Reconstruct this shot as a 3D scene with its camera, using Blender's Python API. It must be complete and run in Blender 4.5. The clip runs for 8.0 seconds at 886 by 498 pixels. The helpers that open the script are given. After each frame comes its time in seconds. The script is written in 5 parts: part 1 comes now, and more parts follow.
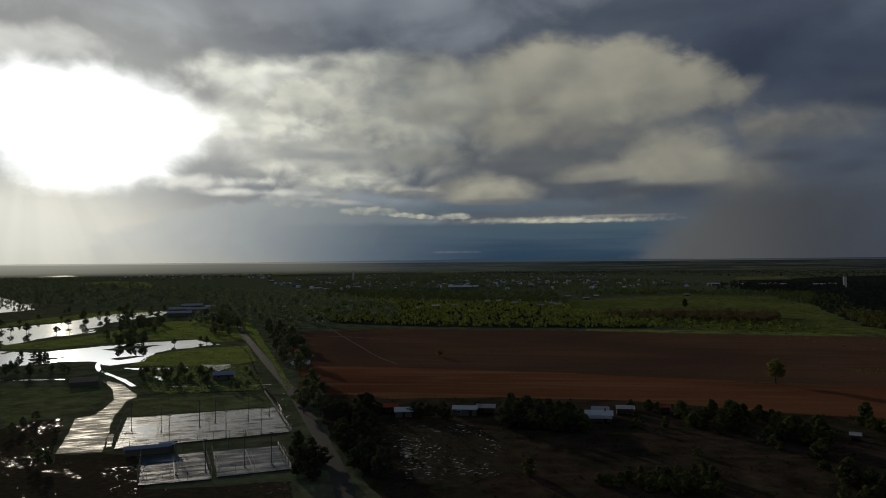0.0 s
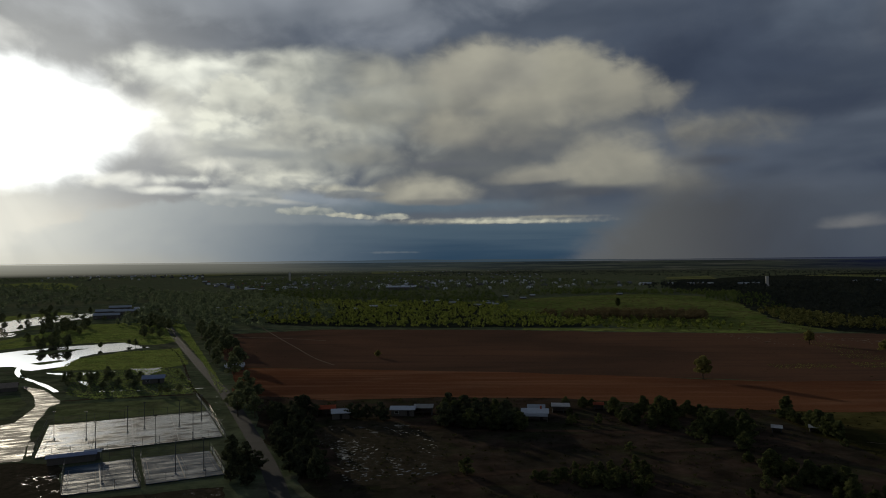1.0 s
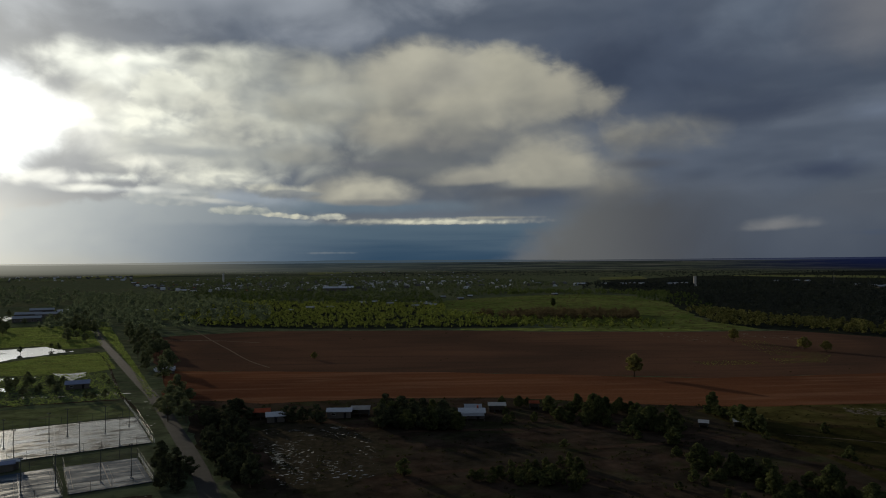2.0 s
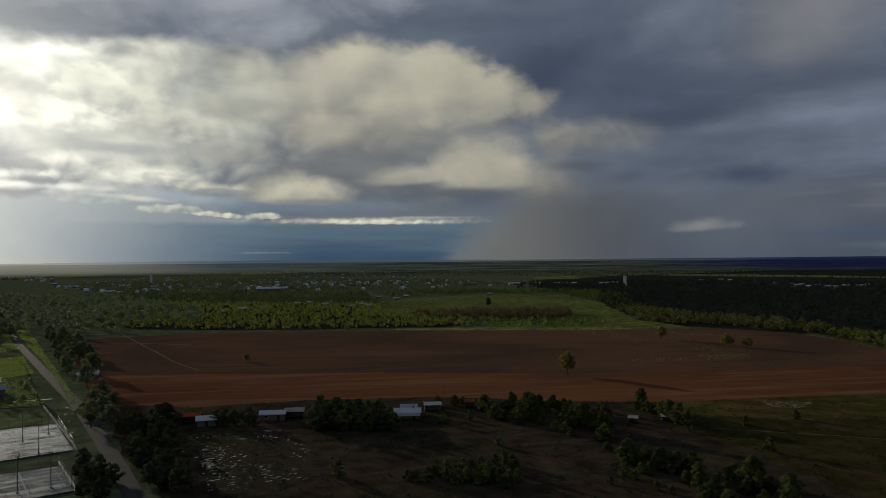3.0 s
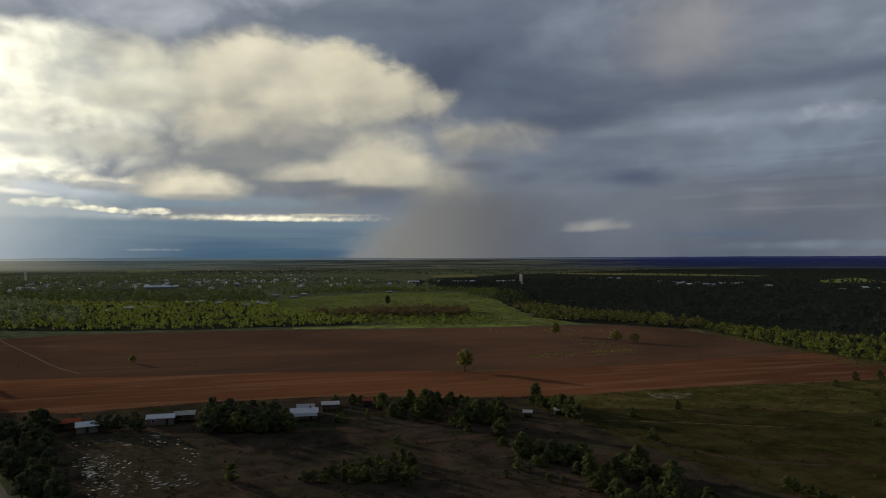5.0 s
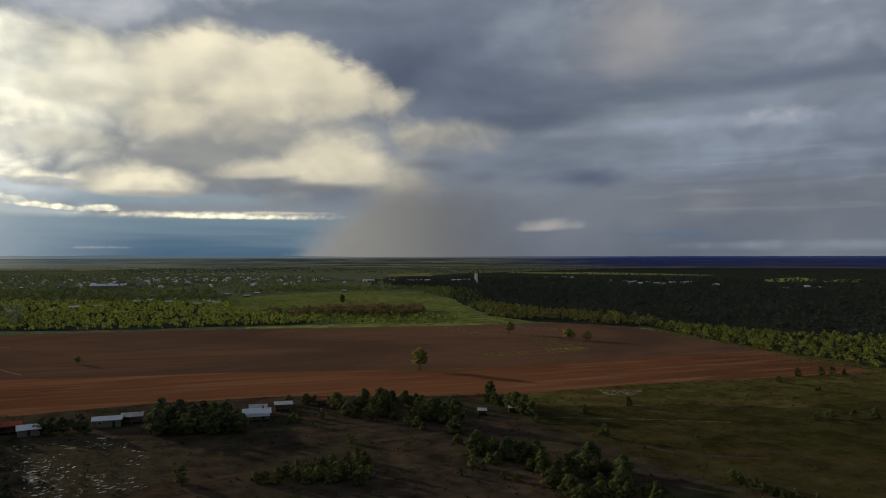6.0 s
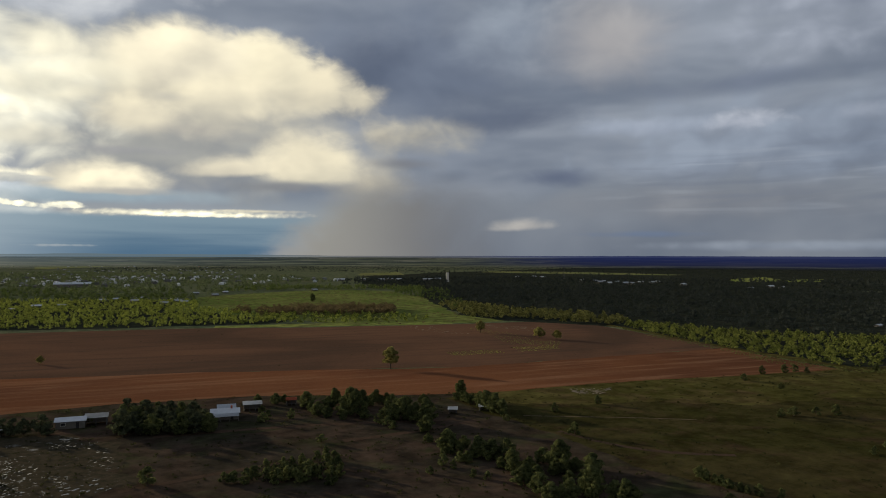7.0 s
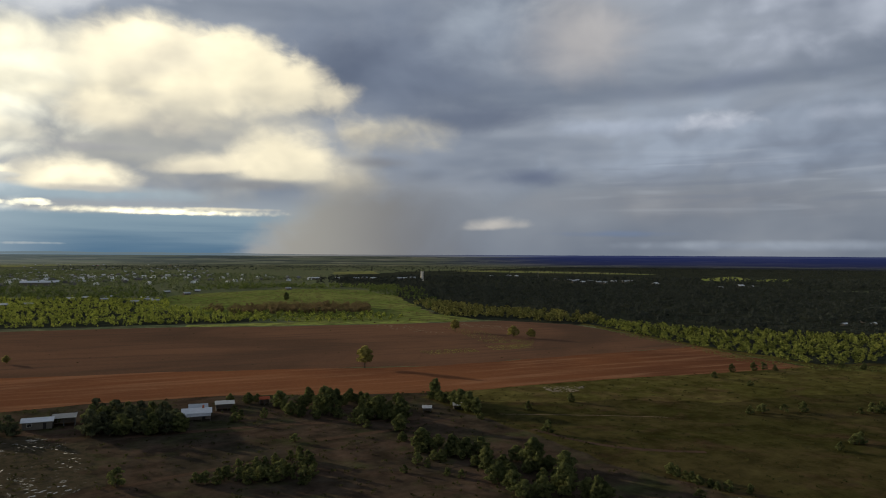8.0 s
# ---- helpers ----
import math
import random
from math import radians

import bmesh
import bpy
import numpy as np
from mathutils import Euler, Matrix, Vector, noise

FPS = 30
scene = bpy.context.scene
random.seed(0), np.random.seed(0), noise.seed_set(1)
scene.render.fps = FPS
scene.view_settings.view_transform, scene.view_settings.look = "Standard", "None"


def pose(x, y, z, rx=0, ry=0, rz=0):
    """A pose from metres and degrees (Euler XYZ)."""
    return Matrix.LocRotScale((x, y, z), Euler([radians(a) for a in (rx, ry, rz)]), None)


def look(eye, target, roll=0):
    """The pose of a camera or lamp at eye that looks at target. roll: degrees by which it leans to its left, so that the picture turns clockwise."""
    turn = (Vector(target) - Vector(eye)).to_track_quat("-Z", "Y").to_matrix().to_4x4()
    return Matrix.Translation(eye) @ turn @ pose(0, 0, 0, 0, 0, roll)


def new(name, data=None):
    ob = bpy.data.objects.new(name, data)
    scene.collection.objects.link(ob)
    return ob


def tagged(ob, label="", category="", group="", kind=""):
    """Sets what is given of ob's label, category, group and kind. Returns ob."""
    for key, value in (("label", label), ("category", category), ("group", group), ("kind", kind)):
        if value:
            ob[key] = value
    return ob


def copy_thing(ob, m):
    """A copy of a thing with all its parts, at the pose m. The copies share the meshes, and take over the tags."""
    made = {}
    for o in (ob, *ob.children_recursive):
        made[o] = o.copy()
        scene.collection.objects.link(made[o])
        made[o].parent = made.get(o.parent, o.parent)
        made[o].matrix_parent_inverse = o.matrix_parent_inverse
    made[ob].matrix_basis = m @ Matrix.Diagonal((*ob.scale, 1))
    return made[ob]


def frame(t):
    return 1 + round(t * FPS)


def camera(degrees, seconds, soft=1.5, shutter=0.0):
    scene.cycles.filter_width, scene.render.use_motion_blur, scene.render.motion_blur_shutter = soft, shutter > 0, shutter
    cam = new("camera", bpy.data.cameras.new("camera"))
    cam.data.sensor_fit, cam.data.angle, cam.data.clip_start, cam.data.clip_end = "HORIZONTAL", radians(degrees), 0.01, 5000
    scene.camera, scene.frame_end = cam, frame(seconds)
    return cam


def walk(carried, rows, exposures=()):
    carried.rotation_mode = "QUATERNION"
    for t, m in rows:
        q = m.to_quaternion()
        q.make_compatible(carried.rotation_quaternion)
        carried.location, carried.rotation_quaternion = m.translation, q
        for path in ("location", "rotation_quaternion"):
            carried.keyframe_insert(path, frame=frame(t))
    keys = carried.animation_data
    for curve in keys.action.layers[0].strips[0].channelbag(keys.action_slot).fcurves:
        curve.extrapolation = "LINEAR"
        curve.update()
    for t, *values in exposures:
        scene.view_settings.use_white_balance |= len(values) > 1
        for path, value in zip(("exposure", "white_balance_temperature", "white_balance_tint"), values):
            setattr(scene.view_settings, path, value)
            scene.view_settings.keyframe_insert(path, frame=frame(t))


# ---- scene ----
# The camera hovers about 60 m up and pans to its right.
cam = camera(63.8, 8.0, soft=1.0)
ROWS = [
    # seconds, x, y, z, yaw, pitch, roll
    (0.0, -0.016, 0.088, 60.019, -0.16, 0.98, 0.48),
    (0.5, 0.070, 0.191, 59.995, -2.76, 0.98, 0.51),
    (1.0, 0.151, 0.288, 59.969, -5.12, 0.96, 0.50),
    (1.5, 0.226, 0.378, 59.940, -7.58, 0.97, 0.48),
    (3.0, 0.415, 0.613, 59.842, -15.25, 0.93, 0.47),
    (3.5, 0.467, 0.678, 59.806, -17.86, 0.89, 0.45),
    (4.0, 0.512, 0.738, 59.767, -20.37, 0.84, 0.41),
    (4.5, 0.552, 0.791, 59.726, -21.82, 0.80, 0.31),
    (6.0, 0.636, 0.913, 59.591, -26.91, 0.65, 0.04),
    (6.5, 0.652, 0.941, 59.542, -28.44, 0.63, -0.06),
    (7.0, 0.662, 0.963, 59.491, -29.22, 0.59, -0.16),
    (7.5, 0.667, 0.979, 59.438, -30.19, 0.54, -0.26),
    (8.0, 0.665, 0.989, 59.383, -31.25, 0.52, -0.33),
]
# seconds, stops, white balance in kelvin and tint
EXPOSURES = [(0.0, -1.55, 6010, 8), (1.5, -1.25, 6010, 8), (3.5, -0.8, 6210, 8), (4.5, -0.5, 6360, 8), (6.0, -0.19, 6560, 8), (8.0, 0.26, 6710, 8)]
walk(cam, [(t, pose(x, y, z, 90 + pitch, roll, yaw)) for t, x, y, z, yaw, pitch, roll in ROWS], EXPOSURES)

# ---------------------------------------------------------------- world and sun
SUN_AZ, SUN_EL = -28.0, 9.5          # degrees: azimuth to the right of +y, height

world = bpy.data.worlds.new("world")
scene.world = world
world.use_nodes = True
WT = world.node_tree
WT.nodes.clear()


class Nodes:
    """Short hand for building node trees."""

    def __init__(self, tree):
        self.tree = tree

    def put(self, socket, value):
        if isinstance(value, bpy.types.NodeSocket):
            self.tree.links.new(value, socket)
        else:
            socket.default_value = value

    def math(self, op, a, b=0.0, clamp=False):
        n = self.tree.nodes.new("ShaderNodeMath")
        n.operation, n.use_clamp = op, clamp
        self.put(n.inputs[0], a)
        self.put(n.inputs[1], b)
        return n.outputs[0]

    def smooth(self, x, lo, hi, a=0.0, b=1.0):
        n = self.tree.nodes.new("ShaderNodeMapRange")
        n.interpolation_type = "SMOOTHSTEP"
        for k, v in enumerate((x, lo, hi, a, b)):
            self.put(n.inputs[k], v)
        return n.outputs[0]

    def mix(self, f, a, b, blend="MIX"):
        n = self.tree.nodes.new("ShaderNodeMix")
        n.data_type, n.blend_type = "RGBA", blend
        self.put(n.inputs[0], f)
        self.put(n.inputs[6], a if isinstance(a, bpy.types.NodeSocket) else (*a, 1))
        self.put(n.inputs[7], b if isinstance(b, bpy.types.NodeSocket) else (*b, 1))
        return n.outputs[2]

    def noise(self, vec, scale, detail=4.0, rough=0.55, distort=0.0, colour=False):
        n = self.tree.nodes.new("ShaderNodeTexNoise")
        if vec is not None:
            self.put(n.inputs["Vector"], vec)
        n.inputs["Scale"].default_value, n.inputs["Detail"].default_value = scale, detail
        n.inputs["Roughness"].default_value, n.inputs["Distortion"].default_value = rough, distort
        return n.outputs["Color" if colour else "Fac"]

    def xyz(self, x, y, z=0.0):
        n = self.tree.nodes.new("ShaderNodeCombineXYZ")
        for k, v in enumerate((x, y, z)):
            self.put(n.inputs[k], v)
        return n.outputs[0]

    def split(self, vec):
        n = self.tree.nodes.new("ShaderNodeSeparateXYZ")
        self.put(n.inputs[0], vec)
        return n.outputs


def build_sky():
    g = Nodes(WT)
    coord = WT.nodes.new("ShaderNodeTexCoord").outputs["Generated"]
    x, y, z = g.split(coord)
    az = g.math("MULTIPLY", g.math("ARCTAN2", x, y), 57.2958)
    el = g.math("MULTIPLY", g.math("ARCSINE", z), 57.2958)
    # the clear sky behind the clouds
    clear = WT.nodes.new("ShaderNodeTexSky")
    clear.sky_type, clear.sun_disc = "NISHITA", False
    clear.sun_elevation, clear.sun_rotation = radians(SUN_EL), radians(SUN_AZ)
    sky = g.mix(1.0, clear.outputs[0], (0.08, 0.08, 0.08), "MULTIPLY")
    sky = g.mix(g.smooth(el, 12.0, 4.0, 0.0, 0.85), sky, (0.27, 0.32, 0.39))
    streak = g.noise(g.xyz(g.math("MULTIPLY", az, 0.07), g.math("MULTIPLY", el, 0.26), 3.0), 1.0, 3, 0.5, 0.2)
    fields = {}

    def field(k):
        """Billows of a size of about 1 / k degrees, and the light that they catch from the sun's side."""
        if k not in fields:
            z = 10.0 * k
            u, v = g.math("MULTIPLY", az, k), g.math("MULTIPLY", el, 1.5 * k)
            a = g.noise(g.xyz(u, v, z), 1.0, 6.0, 0.52, 0.3)
            c = g.noise(g.xyz(u, v, z), 1.0, 3.2, 0.42, 0.2)
            b = g.noise(g.xyz(g.math("SUBTRACT", u, 0.26), g.math("ADD", v, 0.24), z), 1.0, 3.2, 0.42, 0.2)
            fields[k] = (g.math("MULTIPLY", g.math("SUBTRACT", a, 0.5), 2.3), g.math("SUBTRACT", c, b), g.math("MULTIPLY", g.math("SUBTRACT", c, 0.5), 2.0))
        return fields[k]

    state = [sky]

    def puff(a, e, ra, re, top, base, edge=0.9, soft=0.5, cover=1.0, k=0.3, grain=0.5, tilt=0.4, flat=1.0, slope=0.0, shade=0.0):
        """A bank of cloud: its middle and half sizes in degrees, its lit and its shaded colour, how ragged its edge is."""
        n, relief, body = field(k)
        if shade:
            relief, body = field(shade)[1:]
        du = g.math("DIVIDE", g.math("SUBTRACT", az, a), ra)
        dv = g.math("SUBTRACT", el, e)
        if slope:
            dv = g.math("SUBTRACT", dv, g.math("MULTIPLY", g.math("SUBTRACT", az, a), slope))
        dv = g.math("DIVIDE", dv, re)
        lower = g.math("MULTIPLY", g.math("MINIMUM", dv, 0.0), flat)
        dw = g.math("ADD", g.math("MAXIMUM", dv, 0.0), lower)
        q = g.math("SQRT", g.math("ADD", g.math("MULTIPLY", du, du), g.math("MULTIPLY", dw, dw)))
        d = g.math("ADD", g.math("SUBTRACT", 1.0, q), g.math("MULTIPLY", n, edge))
        m = g.smooth(d, 0.0, soft, 0.0, cover)
        s = g.math("ADD", g.math("MULTIPLY", dv, tilt), g.math("MULTIPLY", body, grain))
        s = g.math("ADD", s, g.math("MULTIPLY", relief, 2.0 * grain))
        s = g.math("ADD", s, 0.55, True)
        state[0] = g.mix(m, state[0], g.mix(s, base, top))

    # cloud deck over the whole sky, thick overhead
    deck = g.mix(g.smooth(streak, 0.25, 0.75), (0.14, 0.17, 0.23), (0.29, 0.325, 0.39))
    deck = g.mix(g.smooth(el, 24.0, 50.0), deck, (0.20, 0.225, 0.28))
    state[0] = g.mix(g.smooth(g.math("ADD", el, g.math("MULTIPLY", streak, 3.0)), 3.0, 7.0), state[0], deck)
    behind = g.smooth(g.math("ABSOLUTE", az), 80.0, 130.0)
    low = g.smooth(el, 40.0, 5.0)
    state[0] = g.mix(g.math("MULTIPLY", behind, low), state[0], g.mix(streak, (0.24, 0.28, 0.35), (0.46, 0.48, 0.52)))
    # murk along the horizon, grey to the right and pale under the sun
    puff(62, 1.5, 46, 6.0, (0.20, 0.225, 0.27), (0.125, 0.15, 0.20), 0.4, 0.4, 1.0, 0.12)
    puff(-34, 1.0, 20, 7.0, (1.00, 0.98, 0.88), (0.72, 0.72, 0.66), 0.2, 0.7, 1.0, 0.12)
    # dark deck and its lighter breaks
    puff(26, 15.0, 16, 6.5, (0.155, 0.188, 0.26), (0.074, 0.096, 0.152), 0.5, 0.9, 0.92, 0.12, 0.7)
    puff(35.5, 17.4, 7.0, 4.2, (0.34, 0.39, 0.47), (0.215, 0.255, 0.33), 0.5, 1.1, 0.8, 0.22, 0.6)
    puff(61, 17, 17, 5, (0.40, 0.44, 0.53), (0.20, 0.23, 0.30), 0.8, 1.0, 0.85, 0.22, 0.7)
    puff(42.0, 16.6, 8.0, 4.8, (0.40, 0.39, 0.40), (0.30, 0.295, 0.32), 0.35, 1.0, 0.88, 0.22, 0.3)
    puff(58, 8.5, 24, 5.0, (0.27, 0.32, 0.41), (0.14, 0.172, 0.24), 0.7, 0.9, 0.8, 0.22, 0.8)
    puff(34.0, 10.9, 9.5, 1.7, (0.115, 0.142, 0.205), (0.085, 0.106, 0.16), 0.5, 1.0, 0.9, 0.22, slope=0.07)
    puff(52.0, 12.8, 12.0, 1.1, (0.155, 0.185, 0.255), (0.12, 0.148, 0.21), 0.6, 1.1, 0.85, 0.22, slope=0.05)
    puff(45.5, 10.0, 8.0, 0.9, (0.36, 0.41, 0.51), (0.23, 0.27, 0.355), 0.6, 1.0, 0.85, 0.3)
    puff(52.3, 10.1, 3.6, 1.0, (0.52, 0.55, 0.63), (0.30, 0.335, 0.42), 0.6, 0.9, 0.9, 0.5, 0.4)
    puff(61.0, 10.2, 5.0, 0.8, (0.37, 0.41, 0.50), (0.25, 0.29, 0.37), 0.7, 1.0, 0.8, 0.3)
    puff(50, 4.2, 17, 2.2, (0.225, 0.238, 0.270), (0.150, 0.168, 0.208), 0.5, 1.0, 0.85, 0.22, 0.6)
    puff(38.4, 6.3, 3.6, 1.0, (0.115, 0.14, 0.21), (0.10, 0.124, 0.19), 0.45, 1.0, 0.85, 0.3)
    ribs = g.noise(g.xyz(g.math("MULTIPLY", az, 0.11), g.math("MULTIPLY", g.math("SUBTRACT", el, g.math("MULTIPLY", az, 0.03)), 1.15), 2.0), 1.0, 2.5, 0.45, 0.8)
    where = g.math("MULTIPLY", g.math("MULTIPLY", g.smooth(az, 38.0, 50.0), g.smooth(el, 2.6, 4.5)), g.smooth(el, 9.5, 7.0))
    state[0] = g.mix(g.math("MULTIPLY", where, g.smooth(ribs, 0.48, 0.85, 0.0, 0.36)), state[0], (0.42, 0.46, 0.53))
    state[0] = g.mix(g.math("MULTIPLY", where, g.smooth(ribs, 0.48, 0.26, 0.0, 0.5)), state[0], (0.155, 0.18, 0.235))
    puff(58, 0.85, 17, 0.55, (0.29, 0.33, 0.40), (0.19, 0.225, 0.29), 0.4, 0.9, 0.85, 0.3)
    puff(45, 1.75, 6.5, 0.36, (0.14, 0.185, 0.28), (0.12, 0.16, 0.25), 0.6, 1.0, 0.75, 0.3)
    # even grey behind the heaps, and a pale gap of clear sky below them
    puff(9, 8.5, 17, 6.0, (0.40, 0.40, 0.377), (0.28, 0.29, 0.298), 0.4, 0.8, 0.95, 0.22, 0.6)
    puff(2, 4.4, 13, 0.9, (0.34, 0.42, 0.474), (0.27, 0.35, 0.419), 0.3, 0.7, 0.9, 0.3)
    puff(-6, 4.9, 8, 1.2, (0.80, 0.84, 0.86), (0.58, 0.65, 0.71), 0.3, 0.8, 0.9, 0.3, 0.4)
    puff(-11, 0.0, 17, 5.3, (0.50, 0.55, 0.570), (0.40, 0.46, 0.520), 0.14, 0.16, 1.0, 0.5, 0.4, 0.6)
    n, relief, body = field(0.5)
    brim = g.math("ADD", el, g.math("MULTIPLY", n, 0.16))
    # the curtain of rain slants down to the horizon and hides the end of the blue band
    curtain = g.math("SUBTRACT", g.math("ADD", az, g.math("MULTIPLY", n, 1.3)), g.math("ADD", g.math("MULTIPLY", el, 0.95), 15.6))
    band = g.math("MULTIPLY", g.smooth(brim, 3.25, 2.75), g.smooth(g.math("ADD", az, g.math("MULTIPLY", n, 3.0)), -17.0, -2.0))
    band = g.math("MULTIPLY", band, g.smooth(curtain, 2.2, -2.2))
    layer = g.noise(g.xyz(g.math("MULTIPLY", az, 0.09), g.math("MULTIPLY", el, 1.5), 7.0), 1.0, 3, 0.5, 0.3)
    blue = g.mix(g.smooth(g.math("ADD", el, g.math("MULTIPLY", layer, 2.4)), 1.1, 4.0), (0.076, 0.145, 0.230), (0.190, 0.270, 0.340))
    state[0] = g.mix(band, state[0], g.mix(g.smooth(az, 6.0, -12.0), blue, (0.37, 0.44, 0.50)))
    # mottled bank in the sunward half
    puff(-7, 11.0, 14, 6.0, (1.24, 1.19, 0.966), (0.59, 0.60, 0.565), 0.35, 0.6, 0.97, 0.22, 0.9, 0.12)
    puff(-14, 14.2, 8, 2.2, (2.36, 2.27, 1.866), (1.12, 1.11, 0.966), 0.5, 0.9, 0.9, 0.3, 0.6)
    puff(-6.5, 14.8, 6, 2.0, (1.71, 1.63, 1.295), (0.78, 0.77, 0.658), 0.45, 0.9, 0.92, 0.3, 0.6)
    puff(0.0, 15.0, 5.5, 2.2, (1.05, 0.99, 0.781), (0.60, 0.58, 0.502), 0.45, 1.0, 0.9, 0.3, 0.5)
    puff(-11.0, 12.4, 3.2, 2.2, (1.77, 1.69, 1.339), (0.68, 0.68, 0.604), 0.34, 0.35, 0.95, 0.9, 0.5, 0.6, 1.6, shade=0.3)
    puff(-7.6, 11.8, 3.6, 1.5, (1.36, 1.29, 1.032), (0.54, 0.55, 0.521), 0.40, 0.45, 0.9, 0.5, 0.6, 0.7, 1.5, shade=0.5)
    puff(-13, 10.2, 5.5, 1.7, (1.83, 1.75, 1.394), (0.65, 0.67, 0.636), 0.50, 0.55, 0.9, 0.5, 0.7, 0.5, 1.5, shade=0.5)
    puff(-5.0, 9.9, 5.4, 1.8, (1.20, 1.14, 0.911), (0.55, 0.55, 0.516), 0.45, 0.5, 0.92, 0.5, 0.6, 0.6, 1.5, shade=0.5)
    puff(-9.5, 8.4, 5.5, 0.7, (0.61, 0.63, 0.604), (0.44, 0.46, 0.461), 0.5, 0.9, 0.85, 0.3)
    puff(0.0, 11.9, 5.0, 2.4, (1.00, 0.94, 0.744), (0.56, 0.55, 0.474), 0.45, 0.8, 0.92, 0.3, 0.5, 0.5, 1.3)
    puff(-1.0, 8.3, 5.6, 1.3, (0.86, 0.81, 0.660), (0.46, 0.46, 0.423), 0.5, 0.8, 0.85, 0.3, 0.5, 0.5, 1.4)
    # tall sunlit heap of cloud, lobe upon lobe
    puff(12.0, 10.6, 13.0, 4.3, (0.60, 0.56, 0.456), (0.33, 0.33, 0.326), 0.45, 1.1, 0.9, 0.3, 0.5, 0.3, 1.5)
    puff(11.5, 12.4, 11.2, 5.2, (0.90, 0.82, 0.623), (0.42, 0.41, 0.372), 0.20, 0.55, 1.0, 0.5, 0.5, 0.40, 1.9, shade=0.22)
    puff(22.0, 12.2, 3.4, 1.9, (0.76, 0.69, 0.530), (0.42, 0.40, 0.353), 0.40, 1.0, 0.9, 0.5, 0.3, 0.5, 1.2)
    puff(18.6, 12.9, 4.8, 3.0, (0.92, 0.83, 0.623), (0.46, 0.44, 0.381), 0.22, 0.6, 1.0, 0.5, 0.4, 0.45, 1.3, shade=0.22)
    puff(3.8, 13.6, 4.4, 3.0, (1.00, 0.93, 0.725), (0.54, 0.53, 0.456), 0.30, 1.0, 0.9, 0.3, 0.5, 0.4, 1.2, shade=0.22)
    puff(15.0, 14.3, 4.9, 3.2, (1.00, 0.91, 0.679), (0.60, 0.56, 0.456), 0.20, 0.5, 1.0, 0.5, 0.4, 0.4, 1.3, shade=0.22)
    puff(8.8, 14.8, 6.4, 3.2, (1.04, 0.95, 0.725), (0.62, 0.58, 0.484), 0.20, 0.5, 1.0, 0.5, 0.4, 0.4, 1.3, shade=0.22)
    puff(12.8, 12.2, 5.8, 2.2, (0.98, 0.89, 0.670), (0.55, 0.52, 0.437), 0.30, 0.9, 0.9, 0.3, 0.4, 0.6, 1.3, shade=0.22)
    puff(6.0, 10.2, 4.4, 2.0, (0.90, 0.82, 0.623), (0.44, 0.42, 0.381), 0.26, 0.75, 0.95, 0.5, 0.4, 0.6, 1.3, shade=0.22)
    puff(10.2, 9.5, 3.8, 0.9, (0.54, 0.51, 0.437), (0.35, 0.34, 0.330), 0.5, 0.9, 0.85, 0.5)
    puff(8.0, 11.8, 2.2, 0.5, (0.60, 0.57, 0.484), (0.50, 0.48, 0.428), 0.6, 1.0, 0.7, 0.5)
    puff(15.0, 9.0, 4.5, 0.5, (0.38, 0.38, 0.363), (0.31, 0.31, 0.312), 0.4, 1.1, 0.75, 0.5)
    puff(5.0, 7.7, 6.0, 0.5, (0.35, 0.35, 0.363), (0.28, 0.29, 0.307), 0.5, 1.0, 0.85, 0.5)
    # second heap with a flat grey base, and a torn tan wisp beside it
    puff(13.0, 6.6, 5.2, 1.5, (0.88, 0.80, 0.614), (0.44, 0.42, 0.377), 0.20, 0.7, 0.97, 0.5, 0.35, 0.45, 2.4, slope=0.06, shade=0.22)
    puff(23.2, 5.8, 4.6, 3.0, (0.62, 0.57, 0.456), (0.36, 0.34, 0.302), 0.30, 1.1, 0.92, 0.3, 0.35, 0.4, 1.2, shade=0.22)
    puff(18.6, 6.7, 5.4, 4.0, (0.94, 0.85, 0.642), (0.47, 0.45, 0.381), 0.20, 0.6, 1.0, 0.5, 0.35, 0.40, 2.6, shade=0.22)
    puff(27.0, 9.5, 6.0, 2.0, (0.50, 0.47, 0.391), (0.29, 0.28, 0.260), 0.55, 1.1, 0.88, 0.3, 0.6)
    puff(24.3, 9.7, 3.0, 1.8, (0.58, 0.54, 0.442), (0.36, 0.34, 0.302), 0.45, 1.0, 0.88, 0.5, 0.4)
    puff(26.0, 7.4, 3.6, 0.7, (0.20, 0.21, 0.242), (0.17, 0.18, 0.209), 0.5, 1.0, 0.8, 0.3)
    puff(16.5, 5.4, 5.2, 0.62, (0.23, 0.24, 0.260), (0.20, 0.21, 0.237), 0.3, 0.9, 0.92, 0.5)
    # low cloud with a lit crown, bright scraps towards the sun
    puff(-8, 6.4, 7.5, 1.2, (1.70, 1.61, 1.28), (0.86, 0.85, 0.76), 0.50, 0.9, 0.92, 0.5, 0.8, 0.5, 1.3, shade=0.6)
    puff(-2.5, 5.6, 3.6, 0.7, (1.36, 1.26, 0.955), (0.61, 0.61, 0.560), 0.5, 0.8, 0.92, 0.5, 0.5, 0.5, 1.4)
    puff(3.6, 5.1, 5.6, 2.2, (1.02, 0.93, 0.707), (0.42, 0.41, 0.381), 0.20, 0.55, 1.0, 0.5, 0.45, 0.45, 3.0, shade=0.3)
